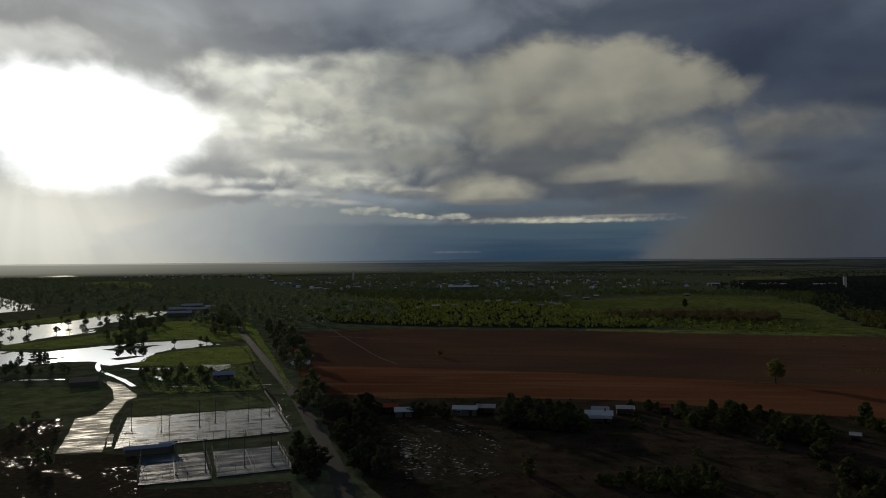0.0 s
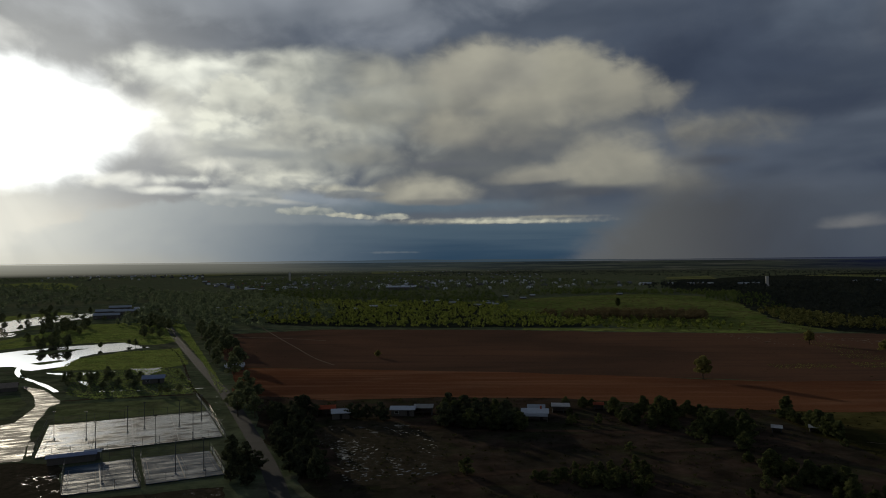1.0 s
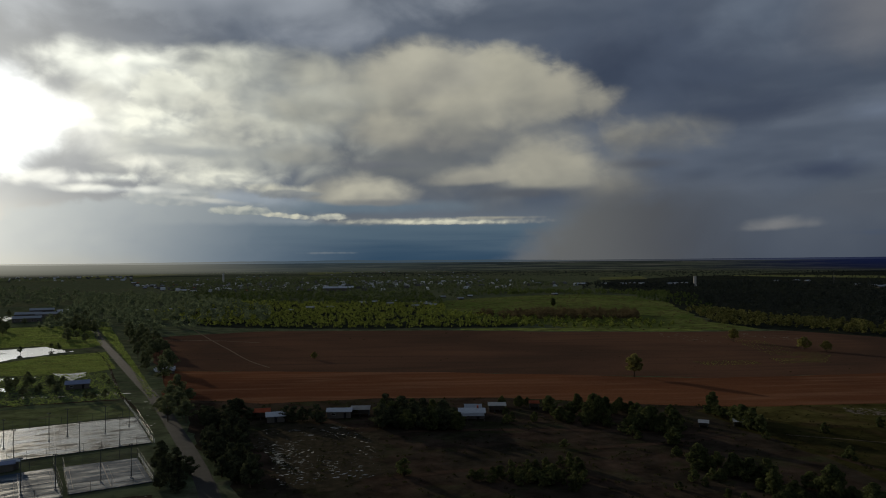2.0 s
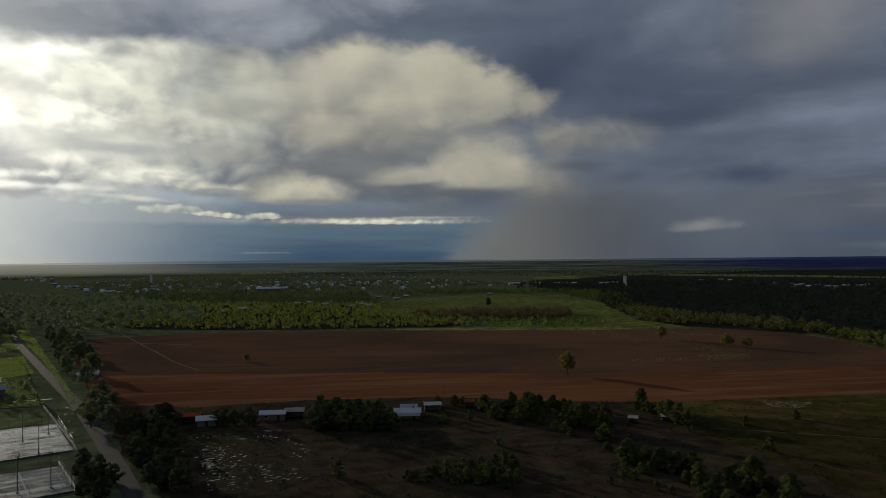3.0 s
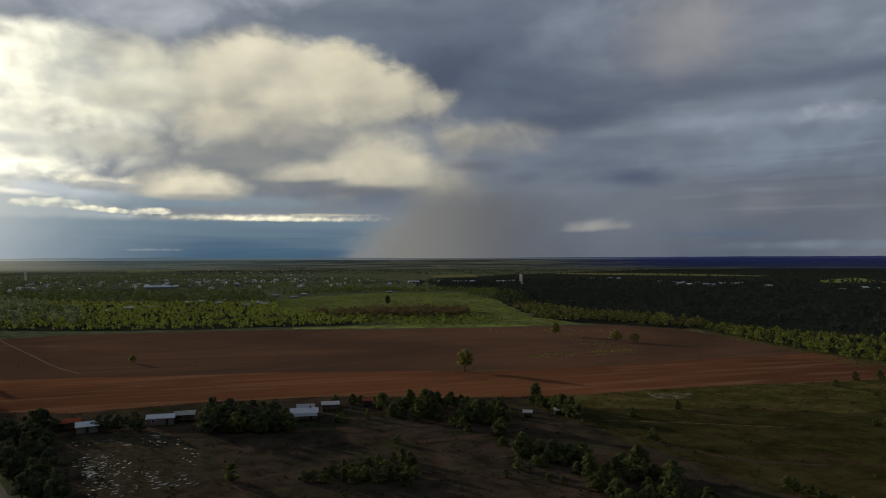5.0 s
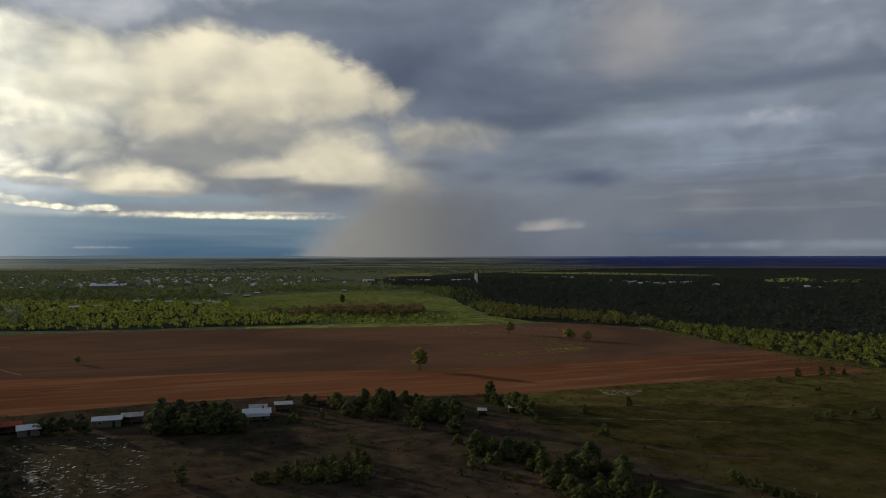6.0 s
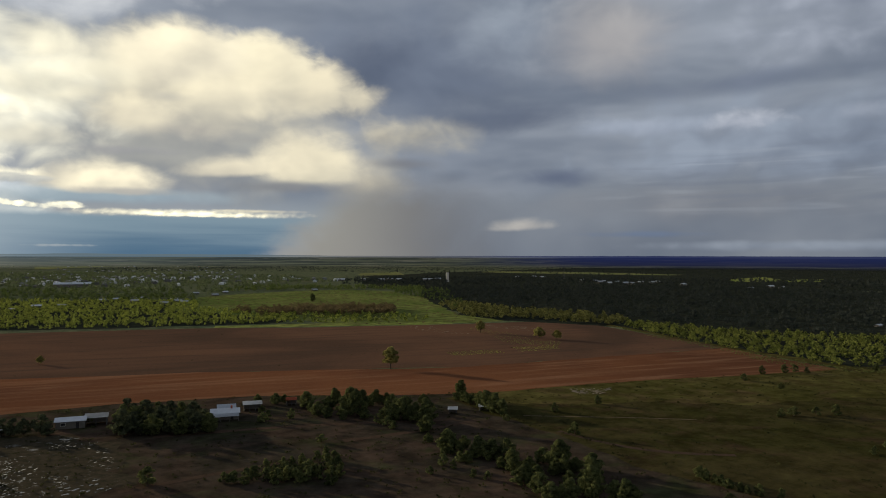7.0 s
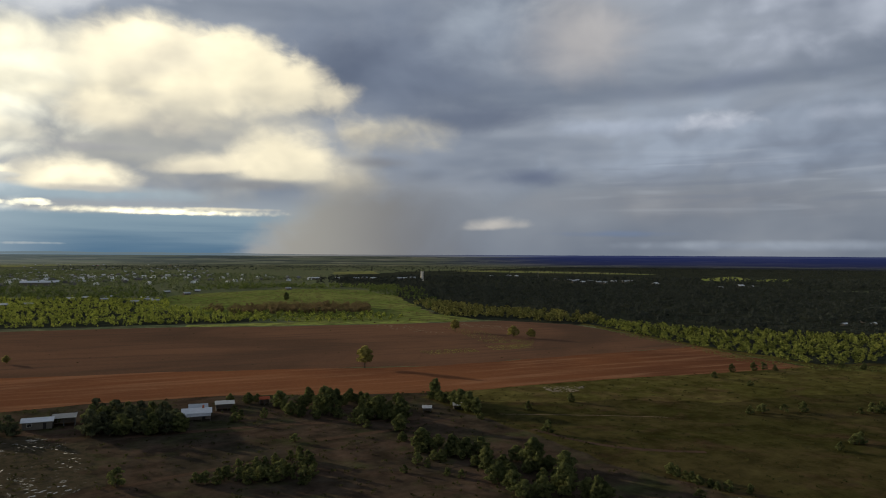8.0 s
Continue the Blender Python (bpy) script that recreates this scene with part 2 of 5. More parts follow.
    puff(5.0, 4.72, 5.0, 0.42, (0.44, 0.43, 0.409), (0.36, 0.36, 0.358), 0.4, 0.9, 0.85, 0.5)
    puff(-2.2, 5.35, 3.0, 0.42, (0.59, 0.59, 0.549), (0.42, 0.44, 0.450), 0.5, 0.5, 0.9, 0.9, 0.5)
    puff(-12, 7.5, 4.5, 0.8, (1.89, 1.77, 1.427), (0.94, 0.93, 0.834), 0.6, 1.2, 0.85, 0.5, 0.7)
    puff(-10.8, 4.9, 3.6, 1.3, (0.78, 0.78, 0.713), (0.45, 0.50, 0.516), 0.28, 0.25, 0.95, 0.9, 0.5, 0.5, 2.0)
    puff(-15, 6.3, 3.5, 0.5, (2.60, 2.48, 1.975), (1.12, 1.12, 1.021), 0.6, 1.2, 0.85, 0.5, 0.8)
    # bright rims above the blue band
    puff(9.5, 3.16, 10.2, 0.42, (1.35, 1.24, 0.911), (0.50, 0.51, 0.465), 0.55, 0.9, 1.0, 0.6, 0.9, 0.5, 1.4, shade=0.9)
    puff(10.5, 3.10, 5.0, 0.20, (1.45, 1.34, 0.986), (0.80, 0.77, 0.632), 0.7, 0.6, 0.95, 0.9, 0.8)
    puff(14.5, 3.45, 4.5, 0.20, (0.85, 0.78, 0.595), (0.50, 0.48, 0.409), 0.5, 1.0, 0.9, 0.6, 0.6)
    puff(1.2, 3.50, 1.6, 0.42, (1.30, 1.22, 0.930), (0.62, 0.63, 0.577), 0.4, 0.5, 1.0, 0.9, 0.6, 0.5, 2.2)
    puff(-2.2, 3.62, 4.2, 0.32, (1.40, 1.30, 0.967), (0.50, 0.53, 0.530), 0.8, 0.6, 1.0, 0.9, 0.8, 0.5, 1.6, slope=-0.09)
    puff(-5.6, 3.95, 2.8, 0.55, (1.05, 1.02, 0.837), (0.38, 0.44, 0.465), 0.45, 0.4, 1.0, 0.9, 0.5, 0.6, 1.8)
    puff(-14.0, 5.45, 6.5, 0.42, (1.90, 1.80, 1.50), (0.85, 0.86, 0.83), 0.7, 0.9, 0.85, 0.3, 0.7)
    puff(-7.5, 4.75, 4.5, 0.30, (1.35, 1.28, 1.06), (0.66, 0.68, 0.69), 0.7, 0.9, 0.85, 0.3, 0.7, slope=-0.08)
    puff(1.0, 0.72, 2.8, 0.12, (0.36, 0.40, 0.43), (0.28, 0.33, 0.38), 0.6, 0.8, 0.7, 0.9)
    # warm haze low under the sun
    puff(-23, -0.4, 17, 1.9, (0.66, 0.61, 0.47), (0.52, 0.49, 0.39), 0.25, 1.0, 0.8, 0.22, 0.4)
    # rain, and a scrap of cloud beyond it
    wide_noise = field(0.12)[0]
    rain = g.math("MULTIPLY", g.smooth(curtain, -1.6, 3.8), g.smooth(g.math("ADD", az, g.math("MULTIPLY", wide_noise, 5.0)), 37.0, 27.0))
    rain = g.math("MULTIPLY", rain, g.smooth(g.math("ADD", el, g.math("MULTIPLY", n, 0.8)), 7.5, 3.4, 0.0, 0.92))
    state[0] = g.mix(rain, state[0], g.mix(g.smooth(az, 18.0, 31.0), (0.278, 0.270, 0.250), (0.150, 0.154, 0.168)))
    puff(35.4, 2.36, 3.5, 0.95, (0.48, 0.46, 0.44), (0.33, 0.325, 0.33), 0.28, 0.9, 0.9, 0.5, 0.25, 0.3, 2.2, slope=0.05)
    # grey roof of cloud over the sun
    puff(-13, 20.0, 26, 4.2, (0.72, 0.74, 0.78), (0.36, 0.39, 0.44), 0.7, 0.6, 0.95, 0.12, 0.7, -0.2)
    puff(-31, 15.0, 9, 2.0, (1.35, 1.30, 1.18), (0.72, 0.73, 0.73), 0.7, 0.8, 0.85, 0.22, 0.7)
    puff(-18.5, 10.0, 6.0, 3.6, (1.90, 1.80, 1.54), (1.15, 1.11, 1.00), 0.45, 1.1, 0.9, 0.3, 0.6)
    puff(-19.0, 6.2, 5.0, 0.8, (1.75, 1.66, 1.42), (0.95, 0.93, 0.86), 0.6, 1.0, 0.85, 0.5, 0.6)
    # glare round the hidden sun, and the bright haze below it
    n, relief, body = field(0.22)
    du = g.math("SUBTRACT", az, SUN_AZ + 1.5)
    dv = g.math("SUBTRACT", el, SUN_EL + 0.9)
    dv = g.math("ADD", g.math("MULTIPLY", g.math("MAXIMUM", dv, 0.0), 2.1), g.math("MULTIPLY", g.math("MINIMUM", dv, 0.0), 1.65))
    r = g.math("SQRT", g.math("ADD", g.math("MULTIPLY", du, du), g.math("MULTIPLY", dv, dv)))
    r = g.math("SUBTRACT", r, g.math("MULTIPLY", n, 2.6))
    wide = g.math("SQRT", g.math("ADD", g.math("POWER", g.math("SUBTRACT", az, SUN_AZ), 2.0), g.math("POWER", g.math("MULTIPLY", g.math("SUBTRACT", el, SUN_EL), 1.5), 2.0)))
    bearing = g.math("ARCTAN2", g.math("SUBTRACT", az, SUN_AZ - 2.0), g.math("SUBTRACT", 11.0, el))
    shafts = g.noise(g.xyz(g.math("MULTIPLY", bearing, 3.2), 0.0, 1.0), 1.0, 3, 0.5)
    haze = g.math("MULTIPLY", g.smooth(el, 7.5, 4.0), g.smooth(g.math("ADD", bearing, g.math("MULTIPLY", shafts, 0.5)), 1.45, 0.55))
    haze = g.math("MULTIPLY", haze, g.smooth(shafts, 0.25, 0.65, 0.45, 1.0))
    glow = g.mix(g.smooth(wide, 27.0, 3.0), (0, 0, 0), (1.05, 0.96, 0.78))
    state[0] = g.mix(g.math("MULTIPLY", haze, 0.62), state[0], (2.0, 1.84, 1.48))
    state[0] = g.mix(1.0, state[0], glow, "ADD")
    core = g.mix(g.smooth(r, 10.0, 2.5), (0, 0, 0), (7.0, 6.8, 6.2))
    state[0] = g.mix(1.0, state[0], core, "ADD")
    bg = WT.nodes.new("ShaderNodeBackground")
    g.put(bg.inputs["Color"], state[0])
    bg.inputs["Strength"].default_value = 1.0
    out = WT.nodes.new("ShaderNodeOutputWorld")
    WT.links.new(bg.outputs[0], out.inputs[0])


build_sky()

sun = new("sun", bpy.data.lights.new("sun", "SUN"))
sun.data.energy, sun.data.angle, sun.data.color = 5.0, radians(0.6), (1.0, 0.84, 0.60)
_a, _e = radians(SUN_AZ), radians(SUN_EL)
sun.matrix_world = look((0, 0, 300), (-math.sin(_a) * math.cos(_e), -math.cos(_a) * math.cos(_e), 300 - math.sin(_e)))

# ---------------------------------------------------------------- materials


def material(name, build, rough=0.95, metal=0.0, spec=0.0):
    """build(g, position) returns a colour socket, and optionally a height for relief."""
    m = bpy.data.materials.new(name)
    m.use_nodes = True
    tree = m.node_tree
    g = Nodes(tree)
    bsdf = tree.nodes["Principled BSDF"]
    bsdf.inputs["Roughness"].default_value, bsdf.inputs["Metallic"].default_value = rough, metal
    bsdf.inputs["Specular IOR Level"].default_value = spec
    place = tree.nodes.new("ShaderNodeNewGeometry").outputs["Position"]
    made = build(g, place)
    if isinstance(made, tuple):
        colour, height, strength, depth, *gloss = made
        if gloss:
            g.put(bsdf.inputs["Roughness"], gloss[0])
        if len(gloss) > 1:
            g.put(bsdf.inputs["Specular IOR Level"], gloss[1])
        b = tree.nodes.new("ShaderNodeBump")
        b.inputs["Strength"].default_value, b.inputs["Distance"].default_value = strength, depth
        g.put(b.inputs["Height"], height)
        tree.links.new(b.outputs[0], bsdf.inputs["Normal"])
    else:
        colour = made
    g.put(bsdf.inputs["Base Color"], colour)
    return m


def patchy(a, b, c, big=0.012, small=0.25, bump=0.4, far=0.0):
    """Two colours in large patches, broken by a third, with mottling down to fine grain."""
    def build(g, p):
        n1 = g.smooth(g.noise(p, big, 6, 0.62, 0.8), 0.36, 0.64)
        n2 = g.noise(p, small, 6, 0.75)
        n3 = g.smooth(g.noise(p, small * 0.2, 5, 0.65, 0.6), 0.48, 0.70)
        n4 = g.smooth(g.noise(p, small * 0.35, 5, 0.7), 0.3, 0.7)
        col = g.mix(n1, a, b)
        col = g.mix(g.math("MULTIPLY", n3, 0.8), col, c)
        col = g.mix(1.0, col, g.mix(n4, (0.62, 0.62, 0.62), (1.38, 1.38, 1.38)), "MULTIPLY")
        col = g.mix(1.0, col, g.mix(n2, (0.5, 0.5, 0.5), (1.5, 1.5, 1.5)), "MULTIPLY")
        if far:
            x, y, z = g.split(p)
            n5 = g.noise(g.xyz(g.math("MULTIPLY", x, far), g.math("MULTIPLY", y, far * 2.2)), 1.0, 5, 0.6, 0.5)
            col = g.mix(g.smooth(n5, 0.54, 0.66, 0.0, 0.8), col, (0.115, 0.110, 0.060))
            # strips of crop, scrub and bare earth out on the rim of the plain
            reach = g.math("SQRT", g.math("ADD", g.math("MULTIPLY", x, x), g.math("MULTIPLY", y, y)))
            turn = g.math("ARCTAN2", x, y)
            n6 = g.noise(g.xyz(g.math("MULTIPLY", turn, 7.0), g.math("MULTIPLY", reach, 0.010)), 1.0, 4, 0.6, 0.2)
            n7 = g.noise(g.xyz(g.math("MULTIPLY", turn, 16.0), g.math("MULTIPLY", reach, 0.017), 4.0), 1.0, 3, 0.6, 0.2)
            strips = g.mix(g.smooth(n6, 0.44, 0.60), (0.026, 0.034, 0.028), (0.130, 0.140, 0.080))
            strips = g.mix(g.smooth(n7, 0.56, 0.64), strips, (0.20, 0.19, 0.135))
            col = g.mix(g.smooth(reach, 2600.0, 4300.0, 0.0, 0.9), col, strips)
        return col, n2, bump, 0.5
    return build


def plain(colour, vary=0.15, scale=0.6):
    def build(g, p):
        n = g.noise(p, scale, 5, 0.6)
        k = 1 - vary
        return g.mix(1.0, colour, g.mix(n, (k, k, k), (2 - k, 2 - k, 2 - k)), "MULTIPLY")
    return build


def tilled(a, b, c, angle, big=0.01):
    """Bare soil with the streaks of the plough along one bearing."""
    def build(g, p):
        x, y, z = g.split(p)
        ca, sa = math.cos(angle), math.sin(angle)
        along = g.math("ADD", g.math("MULTIPLY", x, ca), g.math("MULTIPLY", y, sa))
        cross = g.math("SUBTRACT", g.math("MULTIPLY", y, ca), g.math("MULTIPLY", x, sa))
        rows = g.noise(g.xyz(g.math("MULTIPLY", along, 0.011), g.math("MULTIPLY", cross, 0.11)), 1.0, 6, 0.62, 0.35)
        patch = g.smooth(g.noise(p, big, 5, 0.55, 0.6), 0.35, 0.65)
        grain = g.noise(p, 0.5, 6, 0.75)
        col = g.mix(patch, a, b)
        col = g.mix(g.smooth(rows, 0.44, 0.74, 0.0, 0.6), col, c)
        col = g.mix(1.0, col, g.mix(grain, (0.7, 0.7, 0.7), (1.3, 1.3, 1.3)), "MULTIPLY")
        return col, g.math("ADD", rows, grain), 0.5, 0.4
    return build


def leafy(name, a, b, through_light=0.42):
    m = bpy.data.materials.new(name)
    m.use_nodes = True
    tree = m.node_tree
    tree.nodes.clear()
    g = Nodes(tree)
    geo = tree.nodes.new("ShaderNodeNewGeometry")
    info = tree.nodes.new("ShaderNodeObjectInfo")
    n = g.noise(geo.outputs["Position"], 0.16, 2, 0.5)
    clump = g.noise(geo.outputs["Position"], 0.55, 2, 0.6)
    f = g.math("ADD", g.math("MULTIPLY", g.math("SUBTRACT", n, 0.5), 1.5), g.math("MULTIPLY", info.outputs["Random"], 0.25))
    f = g.math("ADD", f, g.math("MULTIPLY", g.math("SUBTRACT", clump, 0.5), 2.6))
    f = g.math("ADD", f, g.math("MULTIPLY", geo.outputs["Random Per Island"], 0.6), True)
    col = g.mix(f, a, b)
    d = tree.nodes.new("ShaderNodeBsdfDiffuse")
    t = tree.nodes.new("ShaderNodeBsdfTranslucent")
    g.put(d.inputs[0], col)
    g.put(t.inputs[0], col)
    s = tree.nodes.new("ShaderNodeMixShader")
    s.inputs[0].default_value = through_light
    tree.links.new(d.outputs[0], s.inputs[1])
    tree.links.new(t.outputs[0], s.inputs[2])
    out = tree.nodes.new("ShaderNodeOutputMaterial")
    tree.links.new(s.outputs[0], out.inputs[0])
    return m


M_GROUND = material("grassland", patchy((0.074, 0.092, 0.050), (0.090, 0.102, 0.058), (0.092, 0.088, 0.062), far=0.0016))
# pasture and wet mud are darkened for cloud shade, rough grass lightened for sun
M_PASTURE = material("pasture", patchy((0.034, 0.033, 0.011), (0.046, 0.039, 0.016), (0.053, 0.036, 0.020), 0.018))
M_VERGE = material("sunlit_rough_grass", patchy((0.052, 0.050, 0.015), (0.074, 0.065, 0.022), (0.078, 0.055, 0.027), 0.02))
M_PADDOCK = material("paddock_grass", patchy((0.086, 0.116, 0.030), (0.130, 0.148, 0.044), (0.086, 0.078, 0.037), 0.008))
# lush and short grass are lifted in colour for the sunward haze
M_GREEN = material("lush_grass", patchy((0.150, 0.190, 0.046), (0.185, 0.205, 0.060), (0.130, 0.118, 0.052), 0.015))
M_LAWN = material("short_grass", patchy((0.098, 0.124, 0.050), (0.120, 0.136, 0.062), (0.100, 0.098, 0.058), 0.02))
M_MUD = material("wet_mud", patchy((0.034, 0.029, 0.021), (0.053, 0.037, 0.027), (0.036, 0.042, 0.018), 0.03), 0.9)
M_SOIL_NEAR = material("red_soil", tilled((0.155, 0.067, 0.033), (0.090, 0.040, 0.023), (0.240, 0.132, 0.077), -0.13, 0.006))
M_SOIL_FAR = material("brown_soil", tilled((0.074, 0.046, 0.032), (0.124, 0.068, 0.043), (0.058, 0.042, 0.032), -0.13, 0.006))
# forest floor coloured so dark that gaps between crowns read as shade
M_WOODFLOOR = material("forest_floor", patchy((0.018, 0.022, 0.017), (0.027, 0.031, 0.022), (0.030, 0.029, 0.023)))
M_ROAD = material("asphalt", plain((0.055, 0.053, 0.050), 0.35, 0.3), 0.8, 0, 0.02)
M_TRACK = material("dirt_track", plain((0.060, 0.041, 0.029), 0.5, 0.4))
M_SALT = material("pale_bare_ground", plain((0.20, 0.17, 0.135), 0.5, 0.5))
M_PALE = material("pale_dirt", plain((0.17, 0.13, 0.095), 0.5, 0.4))
M_HAY = material("pale_stubble", patchy((0.150, 0.155, 0.060), (0.125, 0.142, 0.055), (0.12, 0.108, 0.055), 0.004, 0.03))
M_WATER = material("flood_water", plain((0.030, 0.030, 0.024), 0.2, 0.05), 0.05, 0.0, 0.6)


def wet(g, p, lo=0.38, hi=0.56, smoothest=0.20, dark=(0.050, 0.054, 0.058), pale=(0.13, 0.14, 0.145)):
    """Wet hard court: streaks of standing water over a grey surface."""
    x, y, z = g.split(p)
    along = g.math("ADD", g.math("MULTIPLY", x, 0.95), g.math("MULTIPLY", y, 0.33))
    cross = g.math("SUBTRACT", g.math("MULTIPLY", y, 0.95), g.math("MULTIPLY", x, 0.33))
    n = g.noise(g.xyz(g.math("MULTIPLY", along, 0.09), g.math("MULTIPLY", cross, 0.30)), 1.0, 6, 0.65, 0.4)
    f = g.smooth(n, lo, hi)
    return g.mix(f, dark, pale), n, 0.03, 0.05, g.math("ADD", g.math("MULTIPLY", f, smoothest - 0.7), 0.7), g.math("ADD", g.math("MULTIPLY", f, 0.25), 0.02)


def soaked(g, p):
    """Trampled wet ground: irregular films of water lie in dark mud."""
    n = g.noise(p, 0.30, 7, 0.70, 1.4)
    m = g.noise(p, 0.03, 3, 0.5)
    f = g.smooth(g.math("ADD", n, g.math("MULTIPLY", g.math("SUBTRACT", m, 0.5), 0.5)), 0.62, 0.68)
    t = g.smooth(g.noise(p, 0.4, 5, 0.7), 0.3, 0.7)
    mud = g.mix(t, (0.030, 0.028, 0.018), (0.060, 0.048, 0.032))
    return g.mix(f, mud, (0.040, 0.038, 0.032)), n, 0.02, 0.05, g.smooth(f, 0.0, 1.0, 0.95, 0.36), g.math("MULTIPLY", f, 0.24)


M_COURT = material("wet_court", wet, 0.3, 0.0, 0.55)
M_COURT_BLUE = material("wet_blue_court", lambda g, p: wet(g, p, 0.44, 0.70, 0.46, (0.034, 0.058, 0.090), (0.075, 0.115, 0.160)), 0.4, 0.0, 0.22)
M_APRON = material("wet_bitumen", lambda g, p: wet(g, p, 0.47, 0.66, 0.50, (0.040, 0.040, 0.038), (0.095, 0.098, 0.098)), 0.3, 0.0, 0.2)
M_SOAKED = material("soaked_ground", soaked, 0.9, 0.0, 0.35)
M_ROOF = material("white_sheet_roof", plain((0.50, 0.53, 0.56), 0.2, 0.8), 0.6, 0, 0.08)
M_ROOF_GREY = material("grey_sheet_roof", plain((0.32, 0.35, 0.38), 0.2, 0.8), 0.6, 0, 0.08)
M_ROOF_BLUE = material("blue_grey_sheet_roof", plain((0.24, 0.28, 0.40), 0.2, 0.8), 0.6, 0, 0.08)


def mixed_roofs(g, p):
    r = g.tree.nodes.new("ShaderNodeNewGeometry").outputs["Random Per Island"]
    return g.mix(g.smooth(r, 0.3, 1.0), (0.11, 0.11, 0.11), (0.62, 0.65, 0.68))


M_ROOF_MIX = material("mixed_far_roofs", mixed_roofs)
M_ROOF_RED = material("rusty_red_roof", plain((0.33, 0.10, 0.06), 0.3, 0.8), 0.7)
M_ROOF_BROWN = material("brown_tile_roof", plain((0.25, 0.21, 0.165), 0.3, 0.8), 0.8)
M_WALL = material("weatherboard", plain((0.13, 0.12, 0.105), 0.25, 0.7))
M_DARK = material("dark_opening", plain((0.015, 0.015, 0.017), 0.2, 1.0), 0.3, 0, 0.3)
M_CONCRETE = material("pale_concrete", plain((0.52, 0.50, 0.46), 0.2, 0.2))
M_STEEL = material("galvanised_steel", plain((0.10, 0.105, 0.11), 0.2, 1.0), 0.5, 0.4, 0.3)
M_RAIL = material("white_painted_rail", plain((0.60, 0.60, 0.55), 0.2, 1.0), 0.6)
M_LINE = material("faded_court_paint", plain((0.24, 0.25, 0.26), 0.3, 1.0), 0.6)
M_BARK = material("bark", plain((0.09, 0.07, 0.05), 0.4, 2.0))
M_LEAF = leafy("gum_leaves", (0.046, 0.057, 0.025), (0.134, 0.148, 0.056), 0.40)
# sunlight put into the leaf colour: two bright copies for the lit woods
M_LEAF_SUNLIT = leafy("woodland_leaves", (0.056, 0.082, 0.022), (0.440, 0.480, 0.100), 0.20)
M_LEAF_EDGE_SUNLIT = leafy("sunlit_edge_leaves", (0.034, 0.048, 0.016), (0.290, 0.315, 0.074), 0.20)
# duller tone, also for the less lit woods behind the bright band
M_LEAF_MID = leafy("green_woodland_leaves", (0.052, 0.080, 0.026), (0.160, 0.195, 0.060), 0.3)
M_LEAF_OLIVE = leafy("olive_woodland_leaves", (0.060, 0.066, 0.022), (0.290, 0.280, 0.095), 0.28)
# leaf colour paled to stand for haze over the left and far woods
M_LEAF_HAZY = leafy("haze_paled_leaves", (0.092, 0.122, 0.072), (0.200, 0.235, 0.132), 0.38)
M_LEAF_FIELD = leafy("olive_leaves", (0.130, 0.122, 0.040), (0.340, 0.305, 0.100), 0.5)
M_GRASS = leafy("tall_grass", (0.130, 0.180, 0.048), (0.260, 0.325, 0.090), 0.6)
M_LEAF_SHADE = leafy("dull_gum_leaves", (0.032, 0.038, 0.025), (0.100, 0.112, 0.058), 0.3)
# lighter copy of the gum leaves, its pallor standing for the sun's glare
M_LEAF_FLOOD = leafy("glare_paled_gum_leaves", (0.085, 0.102, 0.056), (0.210, 0.232, 0.112), 0.45)
M_LEAF_TOWN = leafy("street_tree_leaves", (0.060, 0.082, 0.044), (0.175, 0.205, 0.100), 0.35)
M_TWIGS = leafy("bare_brown_twigs", (0.070, 0.055, 0.030), (0.15, 0.12, 0.065))
# leaf colour kept dark and bluish for the unlit, hazy woods
M_LEAF_DARK = leafy("unlit_hazed_leaves", (0.028, 0.034, 0.031), (0.046, 0.055, 0.048), 0.22)
M_WEEDS = leafy("low_weeds", (0.022, 0.025, 0.010), (0.048, 0.050, 0.020), 0.3)

# ---------------------------------------------------------------- building helpers


def mesh_of(name, verts, faces, mat, smooth=False):
    me = bpy.data.meshes.new(name)
    me.from_pydata(verts, [], faces)
    me.materials.append(mat)
    if smooth:
        me.shade_smooth()
    return me


def part(name, bm, mat, parent, label=""):
    me = bpy.data.meshes.new(name)
    bm.to_mesh(me)
    bm.free()
    me.materials.append(mat)
    ob = new(name, me)
    ob.parent = parent
    if label:
        ob["label"] = label
    return ob


def box(bm, x0, y0, z0, x1, y1, z1):
    made = bmesh.ops.create_cube(bm, size=1.0)
    bmesh.ops.scale(bm, verts=made["verts"], vec=(x1 - x0, y1 - y0, z1 - z0))
    bmesh.ops.translate(bm, verts=made["verts"], vec=((x0 + x1) / 2, (y0 + y1) / 2, (z0 + z1) / 2))
    return bm


def rod(bm, a, b, r0, r1, n=7):
    a, b = Vector(a), Vector(b)
    d = b - a
    m = Matrix.Translation((a + b) / 2) @ d.to_track_quat("Z", "Y").to_matrix().to_4x4()
    bmesh.ops.create_cone(bm, cap_ends=True, segments=n, radius1=r0, radius2=r1, depth=d.length, matrix=m)
    return bm


def inside(poly, x, y):
    hit = False
    for (x0, y0), (x1, y1) in zip(poly, poly[1:] + poly[:1]):
        if (y0 > y) != (y1 > y) and x < (x1 - x0) * (y - y0) / (y1 - y0) + x0:
            hit = not hit
    return hit


